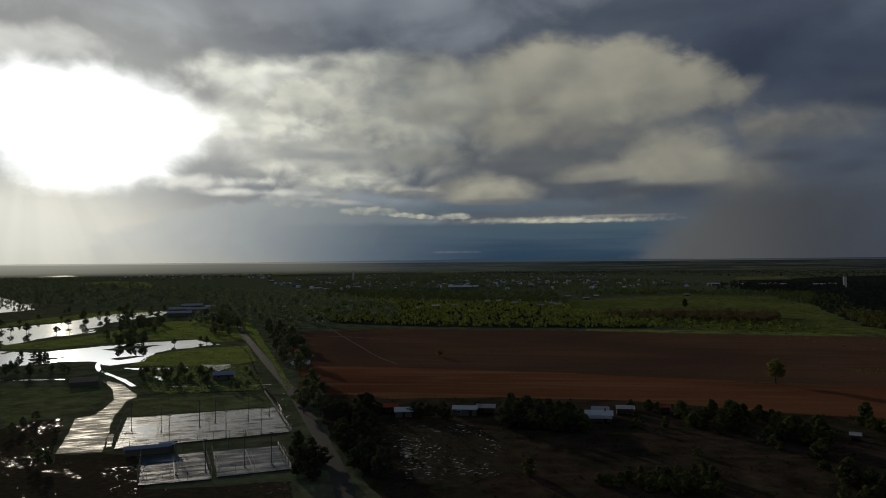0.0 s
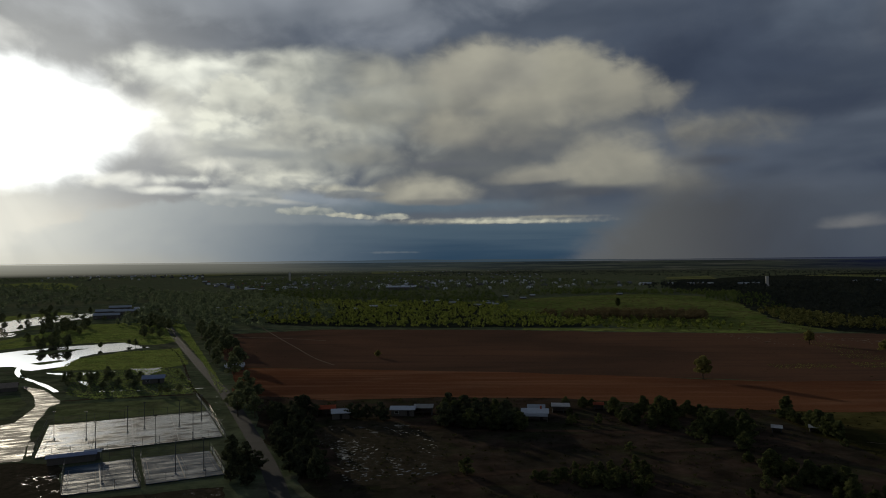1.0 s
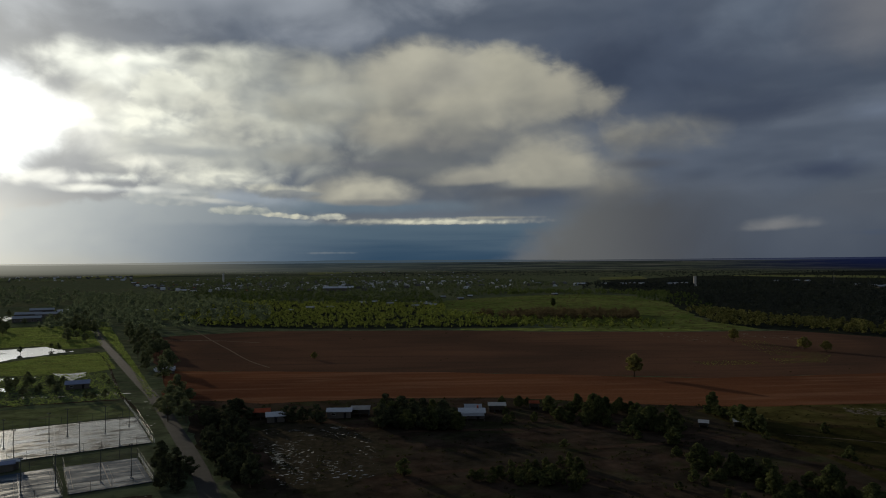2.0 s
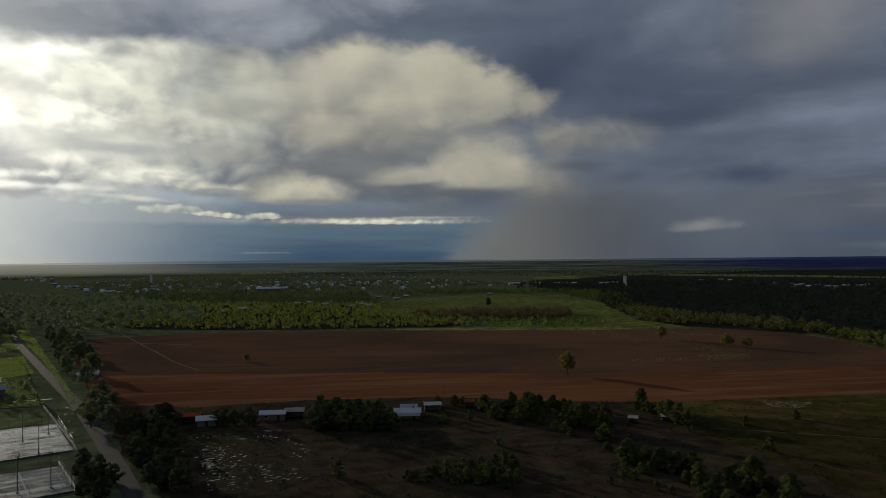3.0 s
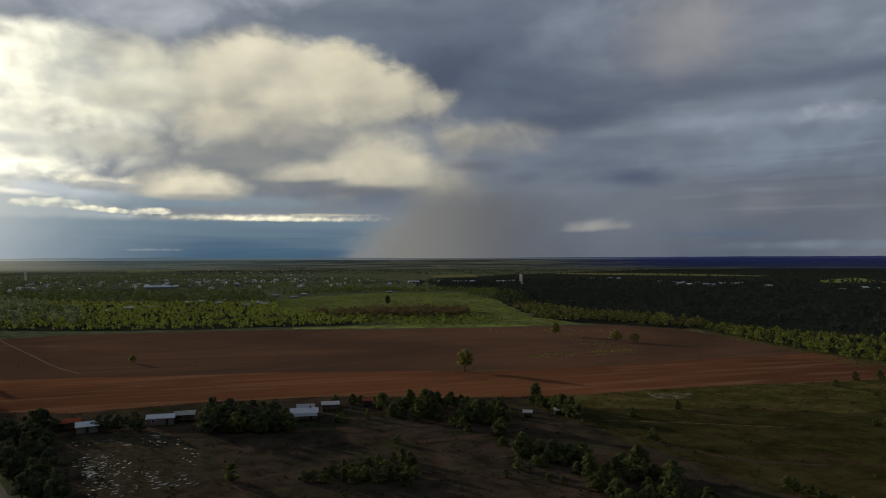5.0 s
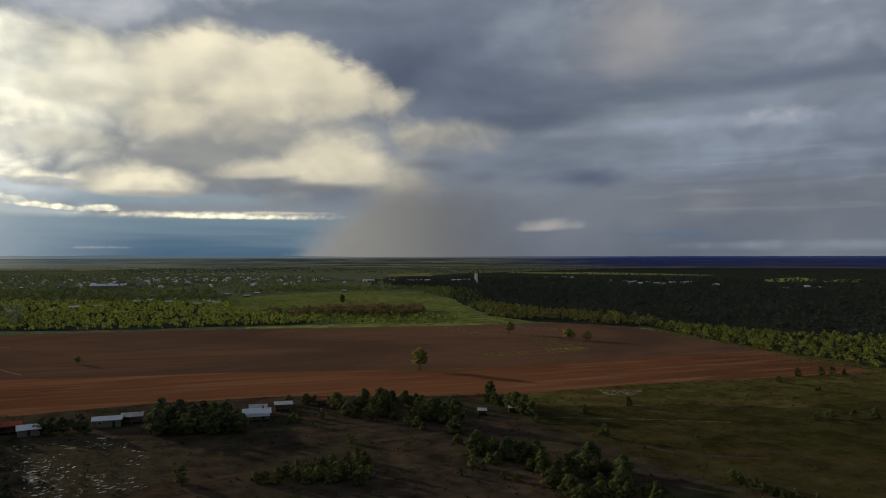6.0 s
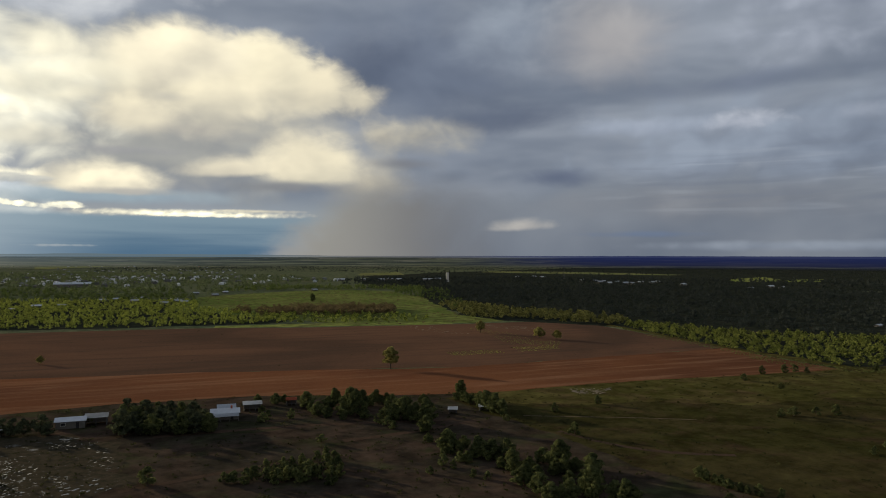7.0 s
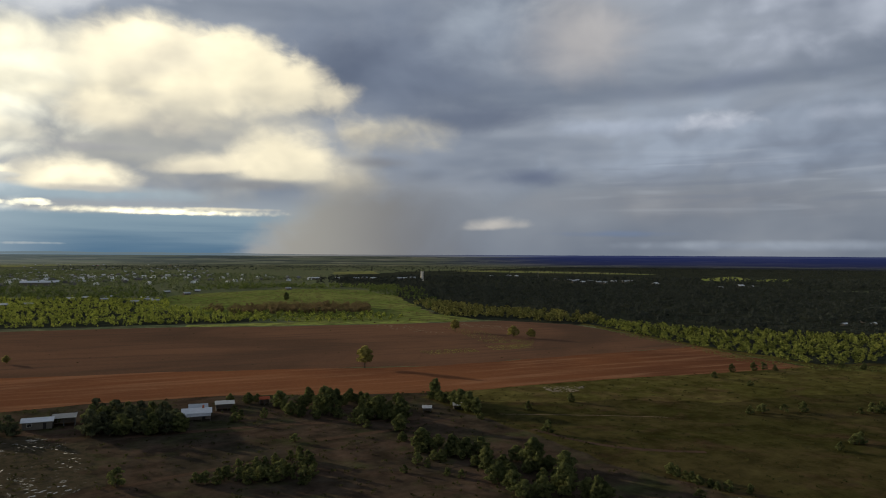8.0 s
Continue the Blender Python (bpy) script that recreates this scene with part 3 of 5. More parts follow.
def rough_outline(poly, step, amp, seed=0.0):
    """The outline of a plot with short edges that wander at three scales."""
    out = []
    step = step / 3
    for (x0, y0), (x1, y1) in zip(poly, poly[1:] + poly[:1]):
        n = max(1, int(math.hypot(x1 - x0, y1 - y0) / step))
        for i in range(n):
            f = i / n
            x, y = x0 + (x1 - x0) * f, y0 + (y1 - y0) * f
            dx = dy = 0.0
            for k, w in ((12.0, 1.2), (4.0, 0.8), (1.5, 0.5)):
                v = noise.noise_vector((x / (step * k) + seed, y / (step * k), seed + k))
                dx, dy = dx + w * v.x, dy + w * v.y
            out.append((x + amp * dx, y + amp * dy))
    return out


LAYER = 0.2      # metres of height for one unit of the stacking order of land, water and roads


def plot(name, poly, z, mat, label, category, step=8.0, amp=2.0, kind="structure"):
    """A piece of land: a thin slab with an irregular outline on the ground."""
    pts = rough_outline(poly, step, amp, z * 10)
    z *= LAYER
    bm = bmesh.new()
    face = bm.faces.new([bm.verts.new((x, y, z)) for x, y in pts])
    bmesh.ops.triangulate(bm, faces=[face])
    for f in bm.faces:
        if f.normal.z < 0:
            f.normal_flip()
    me = bpy.data.meshes.new(name)
    bm.to_mesh(me)
    bm.free()
    me.materials.append(mat)
    return tagged(new(name, me), label, category, kind=kind)


def ribbon(name, line, width, z, mat, label, category, amp=0.0):
    """A road, track or ditch along a line of plan points."""
    z *= LAYER
    pts = []
    for (x0, y0), (x1, y1) in zip(line, line[1:]):
        n = max(1, int(math.hypot(x1 - x0, y1 - y0) / 6))
        pts += [(x0 + (x1 - x0) * i / n, y0 + (y1 - y0) * i / n) for i in range(n)]
    pts.append(line[-1])
    pts = np.array(pts)
    for _ in range(12):
        pts[1:-1] = (pts[:-2] + 2 * pts[1:-1] + pts[2:]) / 4
    d = np.gradient(pts, axis=0)
    d /= np.linalg.norm(d, axis=1)[:, None]
    side = np.stack([-d[:, 1], d[:, 0]], 1)
    verts, faces = [], []
    for i, (p, s) in enumerate(zip(pts, side)):
        w = width / 2 * (1 + amp * noise.noise((p[0] / 9, p[1] / 9, 5)))
        for k in (-1, 1):
            verts.append((p[0] + k * s[0] * w, p[1] + k * s[1] * w, z))
        if i:
            faces.append((2 * i - 2, 2 * i - 1, 2 * i + 1, 2 * i))
    me = mesh_of(name, verts, faces, mat)
    return tagged(new(name, me), label, category, kind="structure")


# ---------------------------------------------------------------- ground
def build_ground():
    rings = [0, 40, 80, 120, 170, 230, 300, 400, 520, 680, 900, 1200, 1600, 2100, 2700, 3300, 3800, 4300, 4450, 4600, 4700, 4800, 4900]
    n = 120
    verts, faces = [(0, 0, 0)], []
    for i, r in enumerate(rings[1:]):
        f = max(0.0, (r - 4300) / 600)
        for k in range(n):
            a = 2 * math.pi * k / n
            verts.append((r * math.sin(a), r * math.cos(a), 52.0 * f * f))
        for k in range(n):
            b, c = 1 + i * n + k, 1 + i * n + (k + 1) % n
            faces.append((0, c, b) if i == 0 else (b - n, c - n, c, b))
    tagged(new("ground", mesh_of("ground", verts, faces, M_GROUND)), "flat green and brown grassland reaching the horizon", "ground", kind="structure")


build_ground()

# ---------------------------------------------------------------- plots of land
FIELD_FAR = [(-138, 606), (-51, 639), (105, 609), (193, 573), (293, 545), (385, 530), (418, 474), (408, 401), (390, 318), (281, 324), (200, 329), (140, 352), (69, 377), (-20, 402), (-86, 420)]
FIELD_NEAR = [(-86, 420), (-20, 402), (69, 377), (140, 352), (200, 329), (281, 324), (390, 318), (370, 229), (256, 253), (179, 262), (120, 281), (79, 303), (26, 313), (-21, 312), (-66, 335)]
PADDOCK = [(120, 817), (147, 948), (193, 1062), (267, 1111), (377, 1179), (460, 1186), (515, 1094), (469, 885), (369, 623), (374, 549), (339, 542), (300, 556), (225, 578), (187, 687)]
PASTURE = [(376, 250), (256, 272), (190, 282), (150, 262), (150, 120), (200, 60), (420, 40), (560, 150), (440, 220)]
MUDDY = [(-62, 338), (-20, 325), (26, 325), (100, 305), (168, 275), (158, 250), (158, 120), (100, 60), (-5, 60), (-16, 180)]
WOOD_RIGHT = [(456, 877), (359, 584), (388, 541), (400, 498), (427, 455), (397, 375), (378, 310), (379, 269), (374, 227), (405, 205), (1251, 634), (1240, 917), (936, 1078), (630, 1211)]
plot("field", FIELD_FAR, 0.20, M_SOIL_FAR, "bare brown ploughed field with lone trees", "field", 9, 1.2)
plot("field", FIELD_NEAR, 0.26, M_SOIL_NEAR, "bare red-orange ploughed field beside farm trees", "field", 16, 2.2)
plot("paddock", PADDOCK, 0.22, M_PADDOCK, "bright green grass paddock before dark woods", "paddock", 24, 7)
plot("paddock", PASTURE, 0.10, M_PASTURE, "green and brown grazing paddock with scattered bushes", "paddock", 15, 4)
plot("paddock", MUDDY, 0.06, M_MUD, "dark wet muddy paddock with puddles", "paddock", 15, 4)
plot("forest_floor", WOOD_RIGHT, 0.14, M_WOODFLOOR, "dark leaf-strewn ground under woodland", "ground", 30, 8)
# dark sheet over the lighter grassland on the far right
plot("forest_floor", [(522, 1232), (919, 1058), (1194, 883), (1331, 558), (4705, 1971), (3520, 2602), (2590, 2981), (1362, 2343), (830, 1959)], 0.13, M_WOODFLOOR, "dark ground towards the horizon", "ground", 60, 20)
plot("verge", [(434, 475), (412, 383), (396, 317), (392, 262), (384, 228), (440, 205), (445, 170), (300, 205), (296, 232), (340, 226), (372, 224), (379, 262), (390, 313), (404, 383), (424, 470)], 0.30, M_VERGE, "strip of rough yellow-green grass along the wood's edge", "verge", 8, 2.5)
plot("verge", [(126, 619), (232, 598), (308, 570), (318, 547), (295, 547), (222, 571), (123, 605)], 0.34, M_GREEN, "strip of bright grass along the field's far edge", "verge", 8, 1.5)
# lighter tone laid over the far pasture, where the sun falls
plot("verge", [(150, 258), (190, 272), (256, 262), (300, 246), (340, 236), (372, 232), (384, 228), (440, 205), (445, 160), (330, 168), (250, 192), (190, 226)], 0.16, M_VERGE, "rough grass beside the ploughed field, coloured as sunlit pasture", "verge", 10, 6)
# grass meadows among the flood water
plot("meadow", [(-443, 717), (-445, 779), (-430, 860), (-402, 937), (-323, 848), (-383, 803), (-411, 720), (-423, 684)], 0.16, M_GREEN, "wet green meadow beside flood water", "meadow", 10, 3)
plot("meadow", [(-328, 531), (-315, 552), (-296, 601), (-286, 734), (-216, 755), (-155, 564), (-163, 541), (-203, 567), (-252, 547), (-278, 507), (-315, 510)], 0.16, M_GREEN, "bright green flooded meadow with trees", "meadow", 10, 3)
plot("meadow", [(-190, 465), (-175, 500), (-140, 517), (-113, 434), (-121, 423), (-143, 417), (-183, 420)], 0.16, M_GREEN, "mown green meadow beside flood water", "meadow", 8, 2)
plot("meadow", [(-233, 803), (-217, 801), (-70, 337), (-74, 337), (-104, 434), (-132, 517)], 0.15, M_GREEN, "grassy roadside verge", "verge", 8, 1)
plot("meadow", [(-213, 344), (-193, 352), (-165, 342), (-150, 320), (-145, 295), (-157, 275), (-164, 266)], 0.16, M_LAWN, "dark green sports grass", "meadow", 8, 2)
plot("lawn", [(-137, 319), (-82, 327), (-70, 299), (-123, 281)], 0.18, M_LAWN, "dark wet lawn beside the courts", "lawn", 8, 0.6)
# far strips of crop and grass
plot("far_field", [(1430, 2289), (1504, 2071), (1639, 1820), (1769, 1650), (1857, 1672), (1861, 1927), (1754, 2245), (1579, 2432)], 0.5, M_HAY, "sunlit pale crop strip in the distance", "field", 40, 6)
plot("far_field", [(947, 2285), (1154, 2403), (997, 2036), (838, 2021)], 0.5, M_HAY, "sunlit green strip beyond the town", "field", 30, 6)
plot("far_field", [(1589, 1289), (1887, 1395), (1694, 1200), (1851, 1188), (1621, 1055), (1462, 1161)], 0.5, M_GREEN, "green strip of grass in the distance", "field", 30, 6)
plot("far_field", [(-54, 4878), (319, 5875), (646, 5155), (215, 3956), (-37, 3381)], 0.5, M_HAY, "hazy pale field beyond the town", "field", 40, 6)
plot("far_field", [(-1131, 2227), (-1142, 2482), (-947, 2293), (-738, 1840), (-700, 1618), (-836, 1863), (-994, 1988)], 0.5, M_GREEN, "green strip of grass in the distance", "field", 30, 6)
plot("far_field", [(-1256, 4160), (-979, 5589), (-683, 4766), (-756, 3171), (-945, 3128)], 0.5, M_HAY, "hazy pale field beyond the town", "field", 40, 6)
plot("far_field", [(-176, 853), (-157, 852), (-143, 788), (-160, 788)], 0.5, M_GREEN, "small bright green clearing", "field", 20, 3)
plot("far_field", [(-301, 2836), (-271, 2815), (-231, 2402), (-253, 2416)], 0.5, M_GREEN, "small bright green clearing in the town", "field", 20, 3)
plot("far_field", [(-201, 1195), (-181, 1217), (-66, 1196), (-52, 1094), (-135, 1105), (-180, 1112)], 0.5, M_GREEN, "green clearing among the town's trees", "field", 20, 3)
# soaked trampled ground
plot("soaked_ground", [(-164, 253), (-157, 275), (-148, 278), (-122, 225), (-107, 227), (-95, 224), (-80, 190), (-41, 196), (-36, 175), (-115, 177)], 0.20, M_SOAKED, "trampled wet ground with films of water", "ground", 9, 2)
plot("soaked_ground", [(-20, 267), (-3, 269), (21, 251), (20, 204), (3, 189), (-11, 194)], 0.20, M_SOAKED, "muddy paddock with bright films of water", "ground", 10, 8)

# ---------------------------------------------------------------- water, roads, tracks
plot("flood_water", [(-416, 672), (-391, 724), (-390, 847), (-350, 899), (-320, 839), (-332, 775), (-336, 706), (-303, 625), (-325, 594), (-325, 553), (-328, 531)], 0.30, M_WATER, "wide shallow flood water reflecting bright sky", "water", 10, 4)
plot("flood_water", [(-336, 505), (-277, 485), (-263, 503), (-242, 525), (-225, 545), (-193, 559), (-164, 526), (-177, 507), (-191, 492), (-191, 465), (-183, 439), (-197, 421), (-213, 440), (-231, 442), (-244, 428), (-274, 412)], 0.32, M_WATER, "wide shallow flood water reflecting bright sky", "water", 7, 2.5)
plot("flood_water", [(-939, 1444), (-749, 1242), (-629, 1094), (-546, 955), (-550, 913), (-557, 857)], 0.5, M_WATER, "distant flood water among trees", "water", 20, 8)
plot("flood_water", [(-2600, 3320), (-2330, 3560), (-2060, 3730), (-1930, 3790), (-1760, 3480), (-1900, 3180), (-2280, 2860)], 0.6, M_WATER, "far lagoon on the horizon", "water", 120, 30)
plot("flood_water", [(-1640, 3930), (-1420, 4030), (-1150, 4110), (-1080, 3980), (-1180, 3640), (-1420, 3480), (-1540, 3620)], 0.6, M_WATER, "far lagoon on the horizon", "water", 120, 30)
for spots in ([(-164, 410), (-156, 411), (-154, 403), (-160, 401)], [(-183, 413), (-169, 410), (-166, 399), (-172, 402)], [(-154, 381), (-148, 379), (-142, 366), (-148, 372)], [(-142, 424), (-132, 421), (-125, 425), (-122, 407), (-124, 395), (-133, 408)], [(-151, 416), (-147, 413), (-145, 404), (-149, 407)]):
    plot("pool", spots, 0.31, M_WATER, "pool of standing rain water in grass", "water", 4, 1.6)
for spots in ([(-330, 655), (-322, 700), (-326, 760), (-318, 762), (-311, 705), (-318, 655)], [(-290, 560), (-286, 600), (-278, 606), (-280, 566)], [(-238, 500), (-222, 520), (-205, 528), (-210, 514), (-228, 494)], [(-212, 452), (-200, 468), (-192, 462), (-202, 444)], [(-262, 452), (-246, 462), (-240, 454), (-256, 444)], [(-352, 800), (-345, 850), (-338, 850), (-344, 798)]):
    plot("spit", spots, 0.36, M_LAWN, "low muddy spit of grass in the flood", "ground", 6, 2.2)
ribbon("embankment", [(-296, 480), (-306, 560), (-312, 640), (-326, 740), (-352, 935)], 3.4, 0.40, M_LAWN, "low grassy embankment across the flood", "bank", 0.7)
ribbon("creek", [(-222, 470), (-211, 445), (-206, 424), (-194, 403), (-186, 391), (-178, 386), (-166, 372), (-159, 364), (-151, 350)], 2.8, 0.33, M_WATER, "narrow creek winding out of the flood", "water", 0.5)
ribbon("ditch", [(-148, 521), (-132, 484), (-115, 434), (-105, 400), (-96, 374), (-90, 350), (-82, 332), (-75, 320), (-69, 302)], 1.4, 0.33, M_SOAKED, "roadside ditch with scraps of rain water", "water", 1.2)
ribbon("ditch", [(-133, 349), (-110, 346), (-100, 349), (-84, 351)], 0.9, 0.33, M_WATER, "shallow ditch full of rain water", "water", 0.9)
ribbon("ditch", [(-235, 371), (-212, 372), (-195, 372)], 0.8, 0.33, M_WATER, "shallow ditch full of rain water", "water", 0.9)
ribbon("road", [(-300, 1000), (-210, 730), (-170, 609), (-127, 490), (-94, 399), (-71, 337), (-53, 281), (-38, 233), (-29, 202), (-24, 182), (-15, 120), (-6, 40)], 5.2, 0.28, M_ROAD, "wet grey two-lane asphalt road", "road")
ribbon("path", [(-139, 327), (-121, 331), (-101, 334), (-85, 335)], 1.8, 0.24, M_TRACK, "pale footpath beside the lawn", "path")
ribbon("track", [(-107, 666), (-78, 570), (-56, 501), (-40, 447), (-26, 418)], 1.0, 0.34, M_PALE, "pale dirt track across the field", "track", 0.4)
ribbon("track", [(-145, 590), (-117, 586), (-78, 575), (-41, 549)], 1.6, 0.34, M_PALE, "pale dirt track across the field", "track", 0.8)
ribbon("track", [(32, 251), (49, 249), (67, 246), (83, 244), (97, 238), (115, 230), (132, 226)], 3.0, 0.22, M_TRACK, "reddish dirt farm track", "track", 0.4)
ribbon("track", [(157, 219), (165, 212), (177, 208), (186, 198), (199, 194), (209, 183)], 0.4, 0.24, M_PALE, "pale wheel track through grass", "track", 0.5)
ribbon("track", [(17, 197), (26, 200), (38, 202), (49, 201), (64, 203)], 2.2, 0.22, M_TRACK, "faint pale farm track through mud", "track", 0.6)
ribbon("track", [(85, 217), (96, 217), (112, 214), (127, 217), (138, 221)], 3.0, 0.20, M_TRACK, "reddish dirt farm track", "track", 0.6)
ribbon("track", [(154, 194), (154, 177), (160, 158), (182, 145)], 2.6, 0.20, M_TRACK, "reddish bare cattle track", "track", 0.8)
plot("wet_yard", [(-176, 370), (-157, 341), (-145, 316), (-138, 285), (-142, 277), (-123, 227), (-109, 229), (-130, 284), (-138, 312), (-138, 322), (-140, 327), (-160, 357)], 0.30, M_APRON, "wet bitumen yard and drive reflecting sky", "yard", 6, 0.6)
plot("wet_yard", [(-118, 253), (-116, 253), (-109, 236), (-110, 234)], 0.30, M_APRON, "small wet paved strip", "yard", 4, 0.3)


def puddles(name, spots, lo, hi, label, mat=None, z=0.24, category="puddle"):
    """Shallow puddles or scraps of ground cover, too many to count."""
    z *= LAYER
    verts, faces = [], []
    for x, y in spots:
        n, r, a0 = 11, lo * 0.5 + (hi - lo) * 0.6 * rng.uniform() ** 2, rng.uniform(0, 6.283)
        st = rng.uniform(1.0, 2.6)
        base = len(verts)
        for k in range(n):
            a = 2 * math.pi * k / n
            q = r * rng.uniform(0.3, 1.3)
            u, v = q * math.cos(a) * st, q * math.sin(a)
            verts.append((x + u * math.cos(a0 * 0.15) - v * math.sin(a0 * 0.15), y + u * math.sin(a0 * 0.15) + v * math.cos(a0 * 0.15), z))
        faces.append(tuple(range(base, base + n)))
    return tagged(new(name, mesh_of(name, verts, faces, mat or M_WATER)), label, category, kind="stuff")


rng = np.random.default_rng(4)


def scatter(poly, n, gap=0.0, keep=None):
    xs, ys = [p[0] for p in poly], [p[1] for p in poly]
    out, tries = [], 0
    while len(out) < n and tries < n * 30:
        tries += 1
        x, y = rng.uniform(min(xs), max(xs)), rng.uniform(min(ys), max(ys))
        if inside(poly, x, y) and (keep is None or keep(x, y)) and all((x - a) ** 2 + (y - b) ** 2 > gap * gap for a, b in out[-200:]):
            out.append((x, y))
    return out


def patches(x, y):
    return noise.noise((x / 14, y / 14, 2.0)) > 0.05


puddles("puddles", scatter([(-19, 271), (19, 256), (18, 202), (2, 193), (-10, 197), (-15, 227)], 160, 0.6, patches), 0.2, 0.9, "scattered bright puddles in dark mud")
puddles("puddles", scatter([(-15, 246), (-7, 243), (-3, 195), (-11, 198)], 80, 0.5), 0.2, 0.8, "scattered bright puddles in dark mud")
puddles("puddles", scatter([(-75, 337), (-59, 336), (-44, 249), (-56, 249)], 30, 0.6), 0.2, 0.7, "scattered puddles along the road")
# washed-out ground, in many small scraps
for spots, n in (([(207, 253), (226, 245), (213, 237), (203, 241)], 120), ([(333, 533), (357, 497), (363, 462), (343, 463), (323, 499)], 140), ([(259, 560), (288, 533), (286, 465), (271, 482), (259, 538)], 90)):
    puddles("ground_scraps", scatter(spots, n), 0.3, 1.6, "pale washed-out scraps of ground", M_SALT, 0.42, "ground cover")

# ---------------------------------------------------------------- sports courts
def slab(name, poly, z, mat, label, category):
    bm = bmesh.new()
    face = bm.faces.new([bm.verts.new((x, y, z - 0.2)) for x, y in poly])
    if face.normal.z < 0:
        face.normal_flip()
    up = bmesh.ops.extrude_face_region(bm, geom=[face])
    bmesh.ops.translate(bm, verts=[v for v in up["geom"] if isinstance(v, bmesh.types.BMVert)], vec=(0, 0, 0.2))
    bmesh.ops.recalc_face_normals(bm, faces=bm.faces)
    me = bpy.data.meshes.new(name)
    bm.to_mesh(me)
    bm.free()
    me.materials.append(mat)
    return tagged(new(name, me), label, category, kind="structure")


COURT_A = [(-122, 277), (-69, 295), (-54, 252), (-106, 231)]
COURT_B = [(-92, 219), (-76, 227), (-64, 198), (-82, 193)]
COURT_C = [(-73, 227), (-54, 233), (-44, 207), (-63, 200)]
slab("court", COURT_A, 0.36, M_COURT, "large wet grey hard court reflecting sky", "sports court")
slab("court", COURT_B, 0.36, M_COURT_BLUE, "wet blue-grey hard court", "sports court")
slab("court", COURT_C, 0.36, M_COURT_BLUE, "wet blue-grey hard court", "sports court")


def between(quad, u, v):
    """A place on a four-cornered court, u along its far edge and v towards its near one."""
    (ax, ay), (bx, by), (cx, cy), (dx, dy) = quad
    return ((1 - v) * ((1 - u) * ax + u * bx) + v * ((1 - u) * dx + u * cx), (1 - v) * ((1 - u) * ay + u * by) + v * ((1 - u) * dy + u * cy))


def strip(bm, a, b, w, z):
    d = Vector((b[0] - a[0], b[1] - a[1], 0)).normalized()
    s = Vector((-d.y, d.x, 0)) * w / 2
    a, b = Vector((*a, z)), Vector((*b, z))
    bm.faces.new([bm.verts.new(p) for p in (a - s, b - s, b + s, a + s)])


def court_lines(quad, cols):
    for mat, w, us, vs in ((M_LINE, 0.12, [(i + o) / cols for i in range(cols) for o in (0.12, 0.88)], (0.15, 0.85)), (M_DARK, 0.35, [i / cols for i in range(1, cols)], (0.5,))):
        bm = bmesh.new()
        for u in us:
            strip(bm, between(quad, u, 0.04 if w > 0.3 else 0.15), between(quad, u, 0.96 if w > 0.3 else 0.85), w, 0.40)
        for v in vs:
            strip(bm, between(quad, 0.02, v), between(quad, 0.98, v), w, 0.404)
        me = bpy.data.meshes.new("court_lines")
        bm.to_mesh(me)
        bm.free()
        me.materials.append(mat)
        tagged(new("court_lines", me), "faded painted lines on the wet court" if w < 0.3 else "dark joints across the wet court", "court lines", kind="structure")


court_lines(COURT_A, 4)
court_lines(COURT_B, 2)
court_lines(COURT_C, 2)


def light_pole():
    top = tagged(new("light_pole"), "tall grey steel floodlight pole beside the courts", "light pole", "floodlight poles")
    part("pole", rod(bmesh.new(), (0, 0, 0), (0, 0, 9.5), 0.13, 0.08), M_STEEL, top)
    part("footing", rod(bmesh.new(), (0, 0, 0), (0, 0, 0.3), 0.35, 0.35, 10), M_CONCRETE, top)
    part("crossarm", box(bmesh.new(), -0.5, -0.05, 9.4, 0.5, 0.05, 9.5), M_STEEL, top)
    for x in (-0.4, 0.4):
        part("lamp_head", box(bmesh.new(), x - 0.15, -0.2, 9.2, x + 0.15, 0.15, 9.4), M_STEEL, top)
    return top


def rail_fence(a, b, label):
    """A low rail on posts along the courts."""
    top = tagged(new("rail_fence"), label, "fence")
    a, b = Vector((*a, 0.1)), Vector((*b, 0.1))
    n = max(2, int((b - a).length / 4))
    for i in range(n + 1):
        p = a.lerp(b, i / n)
        part("post", rod(bmesh.new(), p, p + Vector((0, 0, 1.2)), 0.06, 0.06, 6), M_RAIL, top)
    for z in (0.55, 1.2):
        part("rail", rod(bmesh.new(), a + Vector((0, 0, z)), b + Vector((0, 0, z)), 0.07, 0.07, 6), M_RAIL, top)


def mesh_fence(quad, label):
    """Tall wire fence: dark posts with rails, all round a court."""
    top = tagged(new("court_fence"), label, "fence")
    ring = [between(quad, u, v) for u, v in ((-0.01, -0.02), (1.01, -0.02), (1.01, 1.02), (-0.01, 1.02))]
    for a, b in zip(ring, ring[1:] + ring[:1]):
        a, b = Vector((*a, 0.1)), Vector((*b, 0.1))
        n = max(2, int((b - a).length / 5))
        for i in range(n):
            p = a.lerp(b, i / n)
            part("post", rod(bmesh.new(), p, p + Vector((0, 0, 3.0)), 0.05, 0.05, 5), M_STEEL, top)
        for z in (0.4, 1.6, 3.0):
            part("wire", rod(bmesh.new(), a + Vector((0, 0, z)), b + Vector((0, 0, z)), 0.025, 0.025, 4), M_STEEL, top)


POLE = light_pole()
POLE.matrix_basis = pose(*between(COURT_A, 0.06, 0.5), 0.3)
